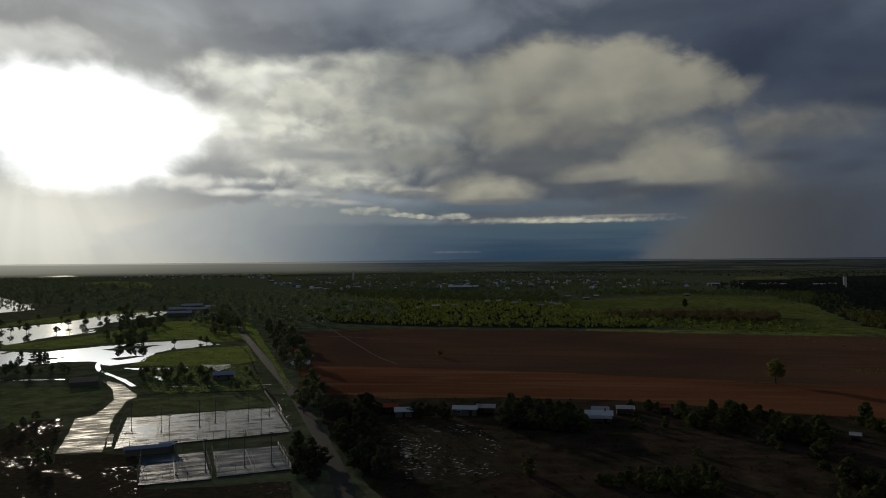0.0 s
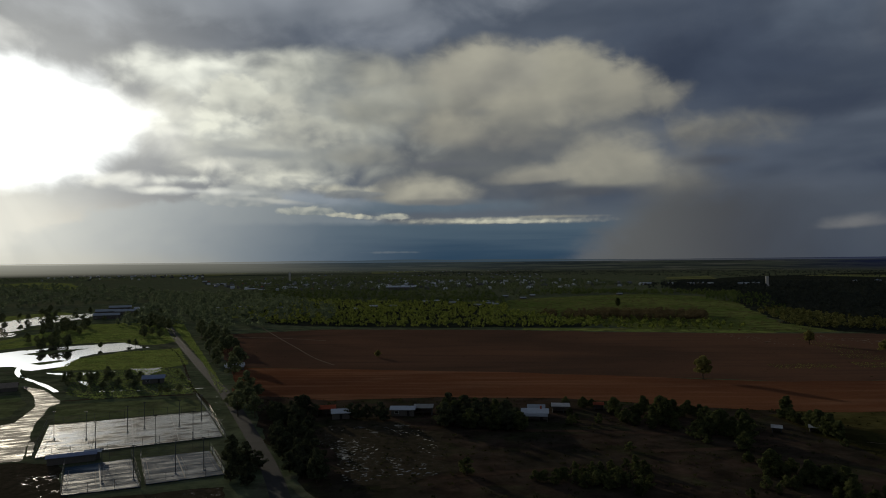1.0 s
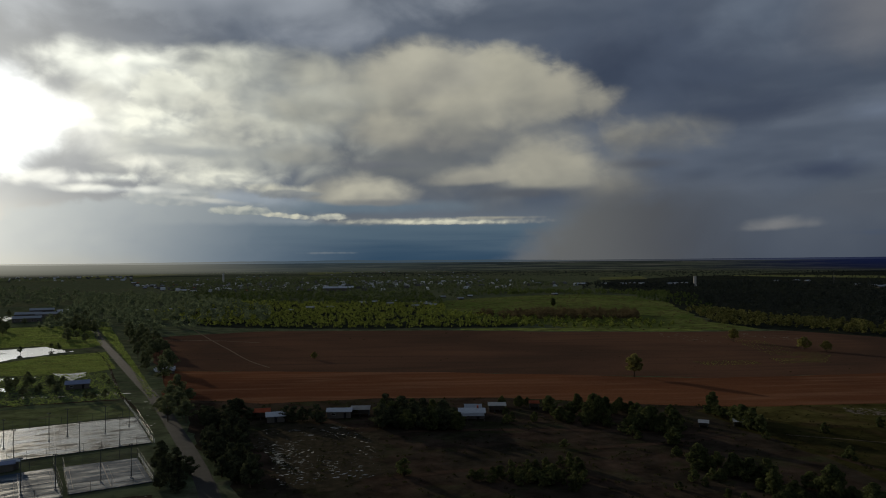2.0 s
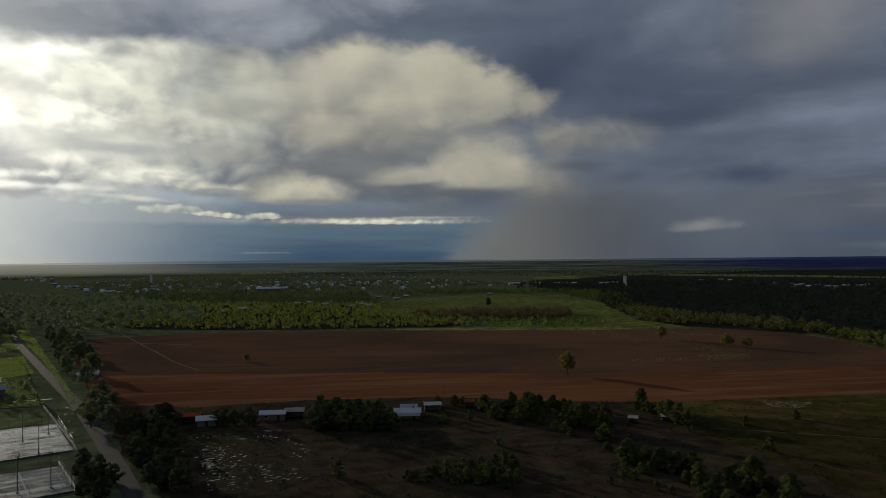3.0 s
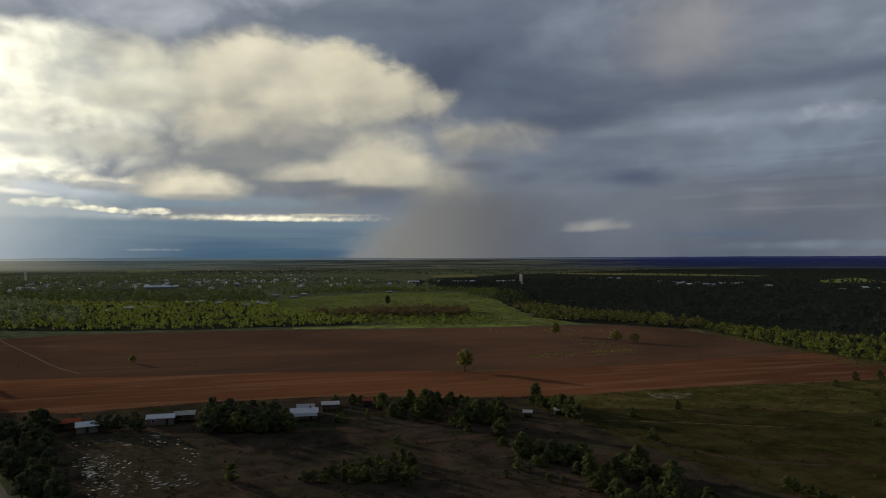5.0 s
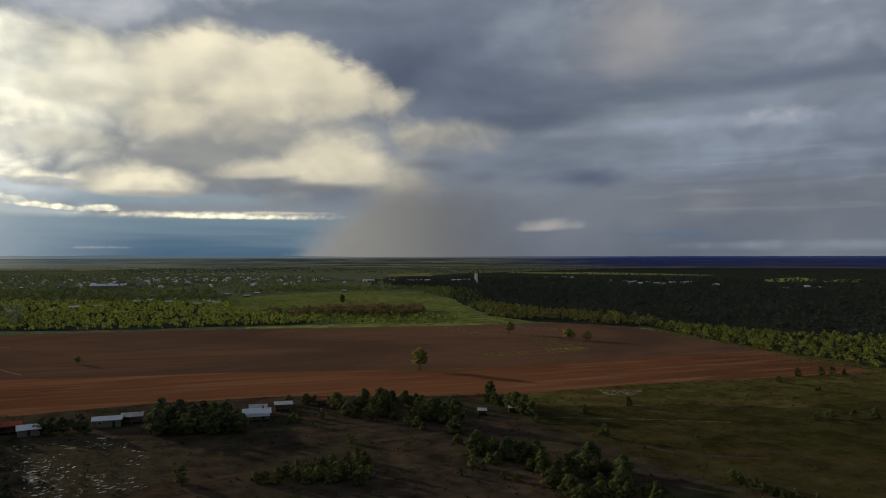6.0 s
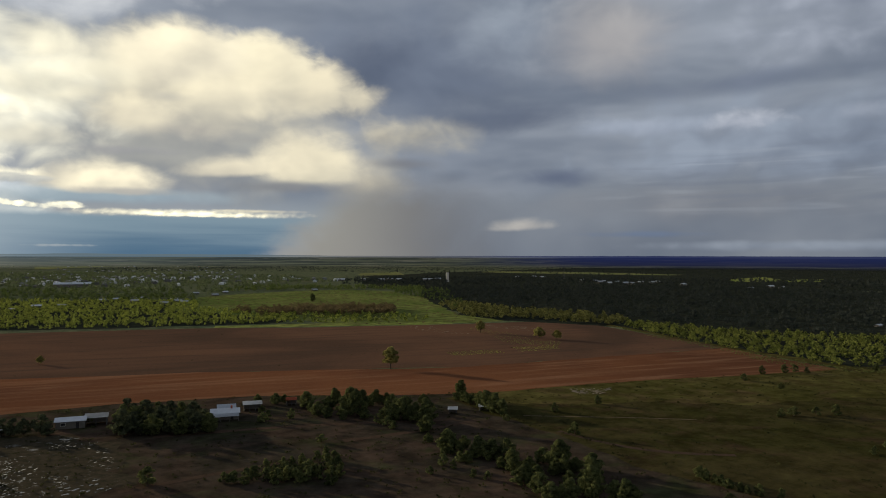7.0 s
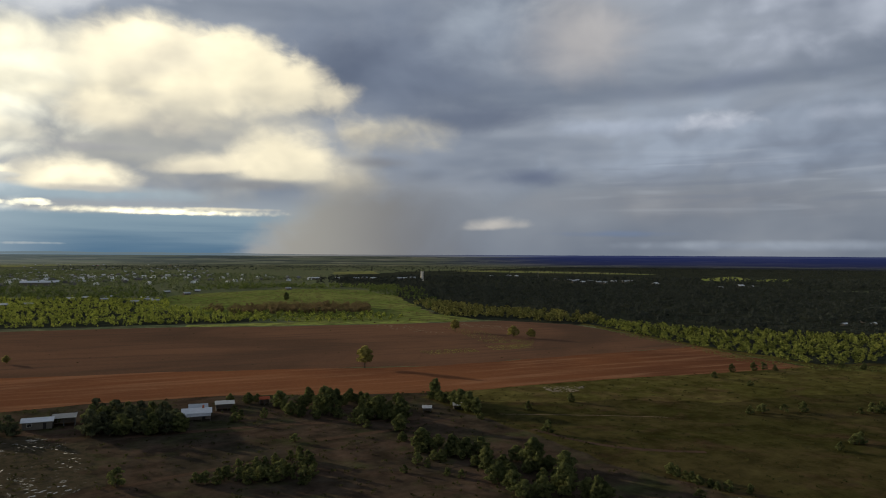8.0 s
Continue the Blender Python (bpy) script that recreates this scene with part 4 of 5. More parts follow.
for u, v in ((0.24, 0.62), (0.30, 1.0), (0.47, 0.55), (0.57, 0.45), (0.62, 0.98), (0.78, 0.5), (0.83, 0.98), (0.93, 0.35)):
    copy_thing(POLE, pose(*between(COURT_A, u, v), 0.3))
for quad, u in ((COURT_B, 0.52), (COURT_B, 0.95), (COURT_C, 0.40), (COURT_C, 0.78)):
    copy_thing(POLE, pose(*between(quad, u, 0.75), 0.3))
for quad in (COURT_A, COURT_B, COURT_C):
    mesh_fence(quad, "tall wire fence round a wet court")
rail_fence((-82, 330), (-53, 252), "pale rail along the courts")
rail_fence((-54, 235), (-44, 208), "pale rail along the courts")


# ---------------------------------------------------------------- buildings
def gable(bm, x0, y0, z0, x1, y1, rise, over=0.5, thick=0.18):
    """A pitched roof, its ridge along x, with eaves and thickness."""
    xa, xb, ya, yb, ym = x0 - over, x1 + over, y0 - over, y1 + over, (y0 + y1) / 2
    drop = rise * over / ((y1 - y0) / 2)
    pts = []
    for x in (xa, xb):
        pts += [(x, ya, z0 - drop), (x, ym, z0 + rise), (x, yb, z0 - drop), (x, ya, z0 - drop + thick), (x, ym, z0 + rise + thick), (x, yb, z0 - drop + thick)]
    v = [bm.verts.new(p) for p in pts]
    for f in ((0, 1, 7, 6), (1, 2, 8, 7), (4, 3, 9, 10), (5, 4, 10, 11), (3, 0, 6, 9), (2, 5, 11, 8), (0, 3, 4, 1), (1, 4, 5, 2), (7, 10, 9, 6), (8, 11, 10, 7)):
        bm.faces.new([v[k] for k in f])
    bmesh.ops.recalc_face_normals(bm, faces=bm.faces)
    return bm


def house(name, w, d, h, rise, roof, label, category="house", openings=True, veranda=False, chimney=False):
    top = tagged(new(name), label, category)
    bm = box(bmesh.new(), -w / 2, -d / 2, 0, w / 2, d / 2, h)
    for x in (-w / 2, w / 2):
        a = [bm.verts.new(p) for p in ((x, -d / 2, h), (x, d / 2, h), (x, 0, h + rise))]
        bm.faces.new(a)
    part("wall", bm, M_WALL, top)
    part("roof", gable(bmesh.new(), -w / 2, -d / 2, h, w / 2, d / 2, rise), roof, top)
    if openings:
        n = max(1, int(w / 4.5))
        for side in (-1, 1):
            for i in range(n):
                x = -w / 2 + w * (i + 0.5) / n
                y = side * (d / 2 + 0.02)
                if i == n // 2 and side < 0:
                    part("door", box(bmesh.new(), x - 0.5, y - 0.04, 0.05, x + 0.5, y + 0.04, 2.1), M_DARK, top)
                else:
                    win = part("window", box(bmesh.new(), x - 0.8, y - 0.05, 1.0, x + 0.8, y + 0.05, 2.1), M_RAIL, top)
                    part("pane", box(bmesh.new(), x - 0.7, y - 0.07, 1.1, x + 0.7, y + 0.07, 2.0), M_DARK, win)
    if veranda:
        y = -d / 2
        bm = bmesh.new()
        v = [bm.verts.new(p) for p in ((-w / 2, y - 0.4, h - 0.1), (w / 2, y - 0.4, h - 0.1), (w / 2, y - 3.0, h - 0.7), (-w / 2, y - 3.0, h - 0.7))]
        f = bm.faces.new(v)
        bmesh.ops.solidify(bm, geom=[f], thickness=0.12)
        part("veranda_roof", bm, roof, top)
        for i in range(int(w / 3) + 1):
            x = -w / 2 + 0.1 + (w - 0.2) * i / int(w / 3)
            part("post", box(bmesh.new(), x - 0.07, y - 2.97, 0, x + 0.07, y - 2.83, h - 0.72), M_WALL, top)
    if chimney:
        part("chimney", box(bmesh.new(), w * 0.2, -0.4, h, w * 0.2 + 0.7, 0.4, h + rise + 1.0), M_ROOF_RED, top)
    return top


def shed(name, w, d, h, roof, label, bays=3):
    """An open-fronted farm shed on posts, with a sloping sheet roof."""
    top = tagged(new(name), label, "shed")
    part("back_wall", box(bmesh.new(), -w / 2, d / 2 - 0.15, 0, w / 2, d / 2, h), M_WALL, top)
    for x in (-w / 2, w / 2 - 0.15):
        part("side_wall", box(bmesh.new(), x, -d / 2 + 0.3, 0, x + 0.15, d / 2 - 0.15, h - 0.1), M_WALL, top)
    for i in range(bays + 1):
        x = -w / 2 + 0.1 + (w - 0.2) * i / bays
        part("post", box(bmesh.new(), x - 0.1, -d / 2, 0, x + 0.1, -d / 2 + 0.2, h), M_STEEL, top)
    bm = bmesh.new()
    v = [bm.verts.new(p) for p in ((-w / 2 - 0.4, -d / 2 - 0.5, h), (w / 2 + 0.4, -d / 2 - 0.5, h), (w / 2 + 0.4, d / 2 + 0.4, h + 0.5), (-w / 2 - 0.4, d / 2 + 0.4, h + 0.5))]
    f = bm.faces.new(v)
    bmesh.ops.solidify(bm, geom=[f], thickness=0.15)
    part("roof", bm, roof, top)
    return top


def put(ob, xy, turn, z=0.1):
    ob.matrix_basis = pose(xy[0], xy[1], z, 0, 0, turn)
    return ob


# the farm and its sheds
put(house("farmhouse", 9.5, 5, 2.5, 1.1, M_ROOF, "low farmhouse with a pale sheet-metal roof", veranda=True, chimney=True), (58.5, 267), -12)
put(house("farmhouse_wing", 6, 4, 2.4, 0.8, M_ROOF_GREY, "pale-roofed wing behind the farmhouse"), (61, 276), -12)
put(shed("farm_shed", 6.5, 4, 2.5, M_ROOF, "open farm shed with a pale roof"), (71, 277), -12)
put(house("machine_shed", 9, 5, 2.6, 0.8, M_ROOF, "long machinery shed with a white roof among trees", "shed"), (9, 279), -8)
put(shed("farm_shed", 7, 5, 2.8, M_ROOF_GREY, "small open farm shed with a grey roof", 2), (17, 280), -8)
put(house("cottage", 6.5, 5, 2.4, 1.0, M_ROOF, "small pale-roofed cottage beside the field"), (-15, 277), 5)
put(shed("farm_shed", 7, 5, 2.8, M_ROOF_RED, "small rusty farm shed", 2), (-21, 283), 5)
put(shed("red_shed", 3.6, 3, 2.2, M_ROOF_RED, "small shed with a rusty red roof under trees", 2), (87, 279), -15)
put(shed("field_hut", 3.0, 2.4, 1.7, M_ROOF, "small white-roofed hut at the paddock's edge", 1), (136, 235), -30)
put(shed("field_hut", 3.0, 2.4, 1.6, M_ROOF, "small white-roofed hut under trees", 1), (149, 234), -30)
put(house("roadside_house", 10, 5, 2.6, 1.0, M_ROOF, "white-roofed house beside the road", veranda=True), (-81, 409), 12)
# buildings among the flood water
put(house("clubhouse", 10, 6, 2.6, 1.2, M_ROOF_BLUE, "clubhouse with a blue-grey sheet roof"), (-113, 370), 14)
put(house("pavilion", 12, 7, 2.0, 1.6, M_ROOF_BROWN, "open pavilion with a broad brown roof", "pavilion", False), (-178, 356), 20)
put(house("shelter", 13, 3.5, 2.2, 0.4, M_ROOF_BLUE, "long low shelter beside the courts", "shelter", False), (-93, 226), 19)
put(house("kiosk", 4, 3, 2.4, 0.4, M_ROOF, "small white kiosk beside the courts", "kiosk"), (-88, 229), 19)
SCHOOL = house("school_block", 26, 12, 4.0, 2.0, M_ROOF_GREY, "long grey-roofed school building behind flood water", "building")
put(SCHOOL, (-297, 873), 15)
for x_y, turn in (((-320, 876), 12), ((-332, 951), 18), ((-297, 810), 14)):
    copy_thing(SCHOOL, pose(*x_y, 0.1, 0, 0, turn))
put(house("white_house", 12, 9, 4, 2, M_ROOF, "white house at the road's far end"), (-296, 913), 30)


# ---------------------------------------------------------------- the town
def town_house(roof, w, d, label):
    top = tagged(new("town_house"), label, "house", "houses of the town")
    bm = box(bmesh.new(), -w / 2, -d / 2, 0, w / 2, d / 2, 2.8)
    part("wall", bm, M_WALL, top)
    part("roof", gable(bmesh.new(), -w / 2, -d / 2, 2.8, w / 2, d / 2, 1.9), roof, top)
    part("door", box(bmesh.new(), -0.5, -d / 2 - 0.05, 0, 0.5, -d / 2 + 0.05, 2.1), M_DARK, top)
    for x in (-w / 3, w / 3):
        part("window", box(bmesh.new(), x - 0.9, -d / 2 - 0.05, 1.0, x + 0.9, -d / 2 + 0.05, 2.1), M_DARK, top)
    return top


KINDS = [town_house(M_ROOF, 12, 8, "distant white-roofed house in the town"), town_house(M_ROOF_GREY, 13, 9, "distant grey-roofed house in the town"),
         town_house(M_ROOF_BLUE, 13, 8, "distant blue-grey roofed house in the town"), town_house(M_ROOF_RED, 12, 8, "distant red-roofed house in the town")]
FRESH = set(KINDS)


def settle(kind, x, y, turn, s=1.0):
    m = pose(x, y, 0.3, 0, 0, turn) @ Matrix.Diagonal((s, s, s, 1))
    if kind in FRESH:
        FRESH.remove(kind)
        kind.matrix_basis = m
        return kind
    return copy_thing(kind, m)


TOWN = [(-564, 2259), (-505, 2885), (-197, 3581), (388, 5175), (819, 4087), (598, 2390), (155, 1467), (-51, 1491), (-206, 1519), (-351, 1648)]
b = radians(58)
count = 0
for row in range(-40, 60):
    for col in range(-60, 90):
        u, v = col * 27.0 + 7 * (row % 3), row * 58.0
        x = u * math.sin(b) + v * math.cos(b) + rng.uniform(-4, 4)
        y = u * math.cos(b) - v * math.sin(b) + 1500 + rng.uniform(-4, 4)
        if inside(TOWN, x, y) and noise.noise((x / 160, y / 160, 1)) > -0.15 and rng.uniform() < 0.6 * min(1.0, (1500 / math.hypot(x, y)) ** 2.4) and count < 260:
            count += 1
            settle(KINDS[rng.choice(4, p=[0.42, 0.33, 0.2, 0.05])], x, y, 90 - 58 + rng.choice([0, 90]) + rng.uniform(-4, 4), 0.8)
for spots in ([(65, 1012), (83, 1029), (101, 982), (114, 1041), (150, 997), (149, 959), (153, 933), (128, 922), (203, 1141), (220, 1082), (251, 1155), (402, 1167), (18, 924), (-7, 927)],
              [(-204, 932), (-176, 939), (-148, 956), (-124, 916), (-30, 894), (-8, 925), (-271, 1553), (-241, 1487), (-200, 1627), (-532, 2240), (-415, 1950)],
              [(615, 1624), (628, 1619), (675, 1600), (715, 1584), (752, 1614), (754, 1569), (815, 1545), (826, 1541), (864, 1571), (1138, 1615), (1215, 1641), (1206, 1589), (541, 1696)],
              [(1133, 1335), (1133, 1294), (1096, 1233), (1130, 1257), (1071, 1173), (1134, 1218), (1104, 1159), (1094, 1131), (1159, 1171), (1183, 1161), (1222, 1181), (1152, 1042), (1127, 863)],
              [(1228, 895), (1204, 853), (644, 340), (653, 341), (665, 358), (624, 351)]):
    for x, y in spots:
        settle(KINDS[rng.choice(2)], x, y, rng.uniform(-20, 20), 0.62 if math.hypot(x, y) < 900 else 0.9 if math.hypot(x, y) < 1300 else 1.35)
put(house("warehouse", 62, 22, 6, 3, M_ROOF, "long white-roofed warehouse at the town's edge", "warehouse"), (46, 1492), -5)


def tower(h, r, label, head=False):
    top = tagged(new("tower"), label, "tower")
    part("shaft", rod(bmesh.new(), (0, 0, 0), (0, 0, h), r, r * 0.96, 20), M_CONCRETE, top)
    part("cap", rod(bmesh.new(), (0, 0, h), (0, 0, h + 1.2), r * 1.08, r * 1.02, 20), M_CONCRETE, top)
    part("plinth", rod(bmesh.new(), (0, 0, -0.3), (0, 0, 2.5), r * 1.25, r * 1.2, 20), M_CONCRETE, top)
    if head:
        part("stair_house", box(bmesh.new(), -r * 0.5, -r * 0.5, h + 1.2, r * 0.5, r * 0.5, h + 5), M_CONCRETE, top)
    return top


put(tower(20, 3.4, "pale concrete water tower beyond the woods"), (827, 1457), 0)
SILO = put(tower(24, 3.4, "tall concrete grain silo in the town", True), (-285, 2310), 0)
mast = tagged(new("radio_mast"), "thin lattice radio mast in the distance", "mast")
mx, my = (1142, 1417)
for dx, dy in ((-1.5, -1), (1.5, -1), (0, 1.5)):
    part("leg", rod(bmesh.new(), (mx + dx, my + dy, 0), (mx + dx * 0.3, my + dy * 0.3, 28), 0.16, 0.10, 5), M_STEEL, mast)
for k in range(7):
    f = 1 - 0.1 * k
    part("brace", rod(bmesh.new(), (mx - 1.5 * f, my - f, 4 * k), (mx + 1.4 * f, my - f, 4 * k + 4), 0.07, 0.07, 4), M_STEEL, mast)


# ---------------------------------------------------------------- trees
def quads(centres, normals, sizes, r):
    """Small leaf sprays: one square each, at the centres, facing the normals."""
    n = len(centres)
    nrm = normals / (np.linalg.norm(normals, axis=1)[:, None] + 1e-9)
    t = np.cross(nrm, r.normal(size=(n, 3)))
    t /= np.linalg.norm(t, axis=1)[:, None] + 1e-9
    q = np.cross(nrm, t)
    s = sizes[:, None]
    return np.stack([centres - t * s - q * s * 0.6, centres + t * s - q * s * 0.6, centres + t * s * 0.7 + q * s * 0.6, centres - t * s * 0.7 + q * s * 0.6], 1)


def crown_points(r, height, spread, lumps, leaves, size, low=0.3, lump=(0.20, 0.42)):
    """The sprays of one crown: lumps of foliage held out on limbs."""
    cs, ns, ss, limbs = [], [], [], []
    for i in range(lumps):
        a, f = r.uniform(0, 6.283), r.uniform(0, 1)
        zz = height * (low + (0.92 - low) * f)
        rr = spread * math.sqrt(max(0.05, 1 - (2 * f - 0.75) ** 2)) * r.uniform(0.25, 0.85)
        c = np.array([rr * math.cos(a), rr * math.sin(a), zz])
        rad = spread * r.uniform(*lump)
        limbs.append(c)
        d = r.normal(size=(leaves, 3))
        d /= np.linalg.norm(d, axis=1)[:, None]
        d[:, 2] = np.abs(d[:, 2]) * r.choice([1, 1, 1, -0.6], leaves)
        cs.append(c + d * rad * np.array([1, 1, 0.75]) * r.uniform(0.7, 1.1, (leaves, 1)))
        ns.append(d + r.normal(size=(leaves, 3)) * 0.35)
        ss.append(r.uniform(0.6, 1.3, leaves) * size)
    return np.concatenate(cs), np.concatenate(ns), np.concatenate(ss), limbs


def quad_mesh(name, q, mat):
    me = bpy.data.meshes.new(name)
    n = len(q)
    me.vertices.add(4 * n)
    me.vertices.foreach_set("co", np.ascontiguousarray(q.reshape(-1), dtype=np.float32))
    me.loops.add(4 * n)
    me.loops.foreach_set("vertex_index", np.arange(4 * n, dtype=np.int32))
    me.polygons.add(n)
    me.polygons.foreach_set("loop_start", np.arange(0, 4 * n, 4, dtype=np.int32))
    me.update(calc_edges=True)
    me.materials.append(mat)
    return me


UNUSED = set()


def make_tree(name, seed, height, spread, lumps, leaves, size, mat, label, low=0.3, bole=0.03):
    """One tree: a tapered trunk with limbs, and a crown of many sprays. It is copied to its places."""
    r = np.random.default_rng(seed)
    c, n, s, limbs = crown_points(r, height, spread, lumps, leaves, size, low, (0.13, 0.30))
    top = new(name)
    bm = bmesh.new()
    fork = Vector((r.uniform(-0.2, 0.2), r.uniform(-0.2, 0.2), height * low * 0.9))
    rod(bm, (0, 0, -0.2), fork, height * bole, height * bole * 0.7)
    for e in limbs[: min(len(limbs), 9)]:
        mid = fork.lerp(Vector(e), 0.55) + Vector((0, 0, -0.05 * height))
        rod(bm, fork - Vector((0, 0, 0.2)), mid, height * bole * 0.45, height * bole * 0.28, 5)
        rod(bm, mid, e, height * bole * 0.28, height * bole * 0.1, 5)
    part("trunk", bm, M_BARK, top)
    crown = new("crown", quad_mesh("crown", quads(c, n, s, r), mat))
    crown.parent = top
    UNUSED.add(top)
    return tagged(top, label, "tree" if "tree" in name else "bush")


GUMS = [make_tree("gum_tree", 10 + i, 7.5, 3.9 + 0.4 * (i % 3), 56 + 3 * i, 100, 0.22, M_LEAF, "dark green gum tree with a spreading crown", 0.07) for i in range(5)]
DARK_GUMS = [make_tree("gum_tree", 70 + i, 7.5, 3.6 + 0.4 * (i % 3), 50 + 3 * i, 80, 0.20, M_LEAF_SHADE, "dark grey-green gum tree with a thin crown", 0.12) for i in range(3)]
FLOOD_GUMS = [make_tree("gum_tree", 90 + i, 8.0, 3.6 + 0.5 * (i % 3), 34 + 4 * i, 70, 0.21, M_LEAF_FLOOD, "grey-green gum tree with an open crown on wet ground", 0.30, 0.024) for i in range(4)]
BUSHES = [make_tree("bush", 30 + i, 4.2, 2.3 + 0.2 * i, 28 + i, 80, 0.16, M_LEAF, "rounded olive green bush in the paddock", 0.06, 0.04) for i in range(4)]
LONE = make_tree("gum_tree", 53, 10.6, 5.2, 84, 110, 0.26, M_LEAF_FIELD, "lone broad gum tree standing in the ploughed field", 0.32, 0.036)

FIELD_GUM = make_tree("gum_tree", 61, 8.0, 4.8, 60, 100, 0.23, M_LEAF_FIELD, "spreading olive gum tree in the ploughed field", 0.24, 0.032)


def plant(kinds, x, y, s=1.0, group=""):
    kind = kinds[rng.integers(len(kinds))]
    m = pose(x, y, 0.05, 0, 0, rng.uniform(0, 360)) @ Matrix.Diagonal((s, s, s * rng.uniform(0.88, 1.15), 1))
    if kind in UNUSED:
        UNUSED.remove(kind)
        kind.matrix_basis = m
    else:
        kind = copy_thing(kind, m)
    return tagged(kind, group=group)


def grow(kinds, spots, s=1.0, group="", vary=0.2):
    for x, y in spots:
        plant(kinds, x, y, s * rng.uniform(1 - vary, 1 + vary), group)


plant([LONE], 160, 342, 1.0, "lone trees in the field")
plant([LONE], 296, 469, 0.85, "lone trees in the field")
plant([FIELD_GUM], 314, 418, 1.1, "lone trees in the field")
plant([FIELD_GUM], 320, 405, 0.8, "lone trees in the field")
plant(GUMS, 307, 898, 1.25, "lone trees in the field")
plant([FIELD_GUM], -1, 447, 0.5, "lone trees in the field")

# round the farm
grow(DARK_GUMS + GUMS[:1], scatter([(21, 258), (49, 246), (52, 258), (50, 272), (27, 280)], 34, 3.8), 0.92, "trees round the farm")
grow(GUMS, [(98, 251), (92, 251), (90, 256), (102, 248), (114, 234), (119, 237), (125, 244), (120, 226), (108, 202), (114, 215), (114, 262), (121, 262), (127, 255), (134, 255)], 0.74, "trees round the farm")
grow(GUMS, [(102, 270), (90, 270), (90, 264), (82, 284), (75, 285), (118, 266), (121, 257), (109, 259), (112, 243), (112, 236), (86, 285), (105, 261), (97, 264), (117, 229), (118, 247), (122, 248)], 0.74, "trees round the farm")
grow(BUSHES, [(103, 241), (105, 234), (106, 229), (106, 224), (80, 256), (72, 259), (73, 271), (69, 255), (107, 269), (96, 245), (109, 234), (109, 241)], 0.9, "trees round the farm")
grow(GUMS, [(150, 255), (151, 250), (151, 240), (151, 235), (151, 229), (153, 229), (152, 256), (154, 251), (154, 244), (154, 237), (151, 224), (150, 246)], 0.66, "trees by the huts")
grow(BUSHES, [(147, 215), (171, 218), (15, 283), (12, 283)], 0.8, "trees by the huts")
grow(DARK_GUMS, [(-11, 277), (-8, 274), (-5, 274), (-0, 273), (2, 270), (-29, 286), (-25, 282), (-31, 290), (-33, 287)], 0.8, "trees round the farm")
# paddock clumps
grow(GUMS, [(109, 186), (114, 190), (113, 180), (115, 176), (113, 168), (114, 164), (111, 154), (115, 154), (122, 156), (125, 157), (121, 148), (124, 146), (128, 147), (119, 137), (113, 138)], 0.74, "trees in the paddock")
grow(GUMS, [(109, 140), (109, 145), (109, 153), (122, 132), (123, 126), (124, 140), (119, 174), (119, 163), (126, 166), (107, 188), (108, 178), (129, 155), (134, 154), (122, 128), (120, 141)], 0.74, "trees in the paddock")
grow(BUSHES, [(102, 165), (93, 173), (101, 174), (104, 161), (100, 178), (106, 179), (125, 124)], 0.8, "trees in the paddock")
grow(BUSHES, [(42, 192), (47, 189), (50, 192), (52, 188), (54, 185), (57, 186), (59, 182), (62, 183), (65, 183), (66, 177), (72, 188), (74, 196), (73, 200), (70, 199), (65, 192), (61, 194), (59, 196), (54, 195)], 0.98, "bushes in the paddock")
grow(BUSHES, [(49, 190), (78, 218), (62, 187), (65, 187), (58, 190), (55, 191), (70, 191), (65, 198), (44, 190), (59, 186), (69, 185), (70, 182)], 0.98, "bushes in the paddock")
grow(BUSHES, [(155, 187), (24, 199)], 1.25, "bushes in the paddock", 0.05)
grow(GUMS, [(155, 135), (155, 133), (155, 128), (154, 125), (155, 122)], 0.5, "bushes in the paddock")
grow(BUSHES, [(155, 130), (157, 118), (160, 114), (146, 118), (155, 120)], 0.75, "bushes in the paddock")
grow(BUSHES, [(295, 230), (319, 238), (334, 236), (341, 235), (344, 230), (292, 208), (240, 171), (246, 170), (255, 167), (261, 163), (277, 150), (283, 149), (286, 147), (287, 145)], 1.0, "bushes in the pasture")
grow(BUSHES, [(219, 125), (231, 127), (233, 126), (332, 161), (273, 126), (327, 138), (388, 208), (196, 222), (383, 217)], 0.95, "bushes in the pasture")
# along the road
grow(FLOOD_GUMS, scatter([(-67, 318), (-66, 354), (-53, 330), (-50, 297), (-40, 259), (-52, 288), (-57, 281)], 12, 4), 0.95, "roadside trees")
grow(DARK_GUMS, scatter([(-46, 300), (-26, 270), (-16, 197), (-23, 196), (-34, 239)], 34, 3.6), 0.85, "roadside trees")
grow(DARK_GUMS, scatter([(-50, 235), (-40, 232), (-30, 194), (-40, 197)], 9, 3.5), 0.7, "roadside trees")
grow(FLOOD_GUMS, scatter([(-156, 633), (-125, 605), (-81, 432), (-59, 336), (-62, 322), (-88, 399)], 34, 5), 1.05, "roadside trees")
grow(FLOOD_GUMS, scatter([(-269, 807), (-233, 803), (-159, 564), (-189, 588)], 26, 6), 1.0, "roadside trees")
# among the flood water
grow(FLOOD_GUMS, scatter([(-273, 581), (-234, 570), (-218, 523), (-235, 511)], 18, 5), 0.85, "trees in the flood")
grow(FLOOD_GUMS, scatter([(-331, 738), (-286, 734), (-242, 615), (-278, 609)], 22, 6), 0.85, "trees in the flood")
grow(FLOOD_GUMS, scatter([(-167, 393), (-123, 387), (-112, 347), (-131, 343), (-151, 357)], 24, 4.0), 0.55, "trees by the clubhouse")
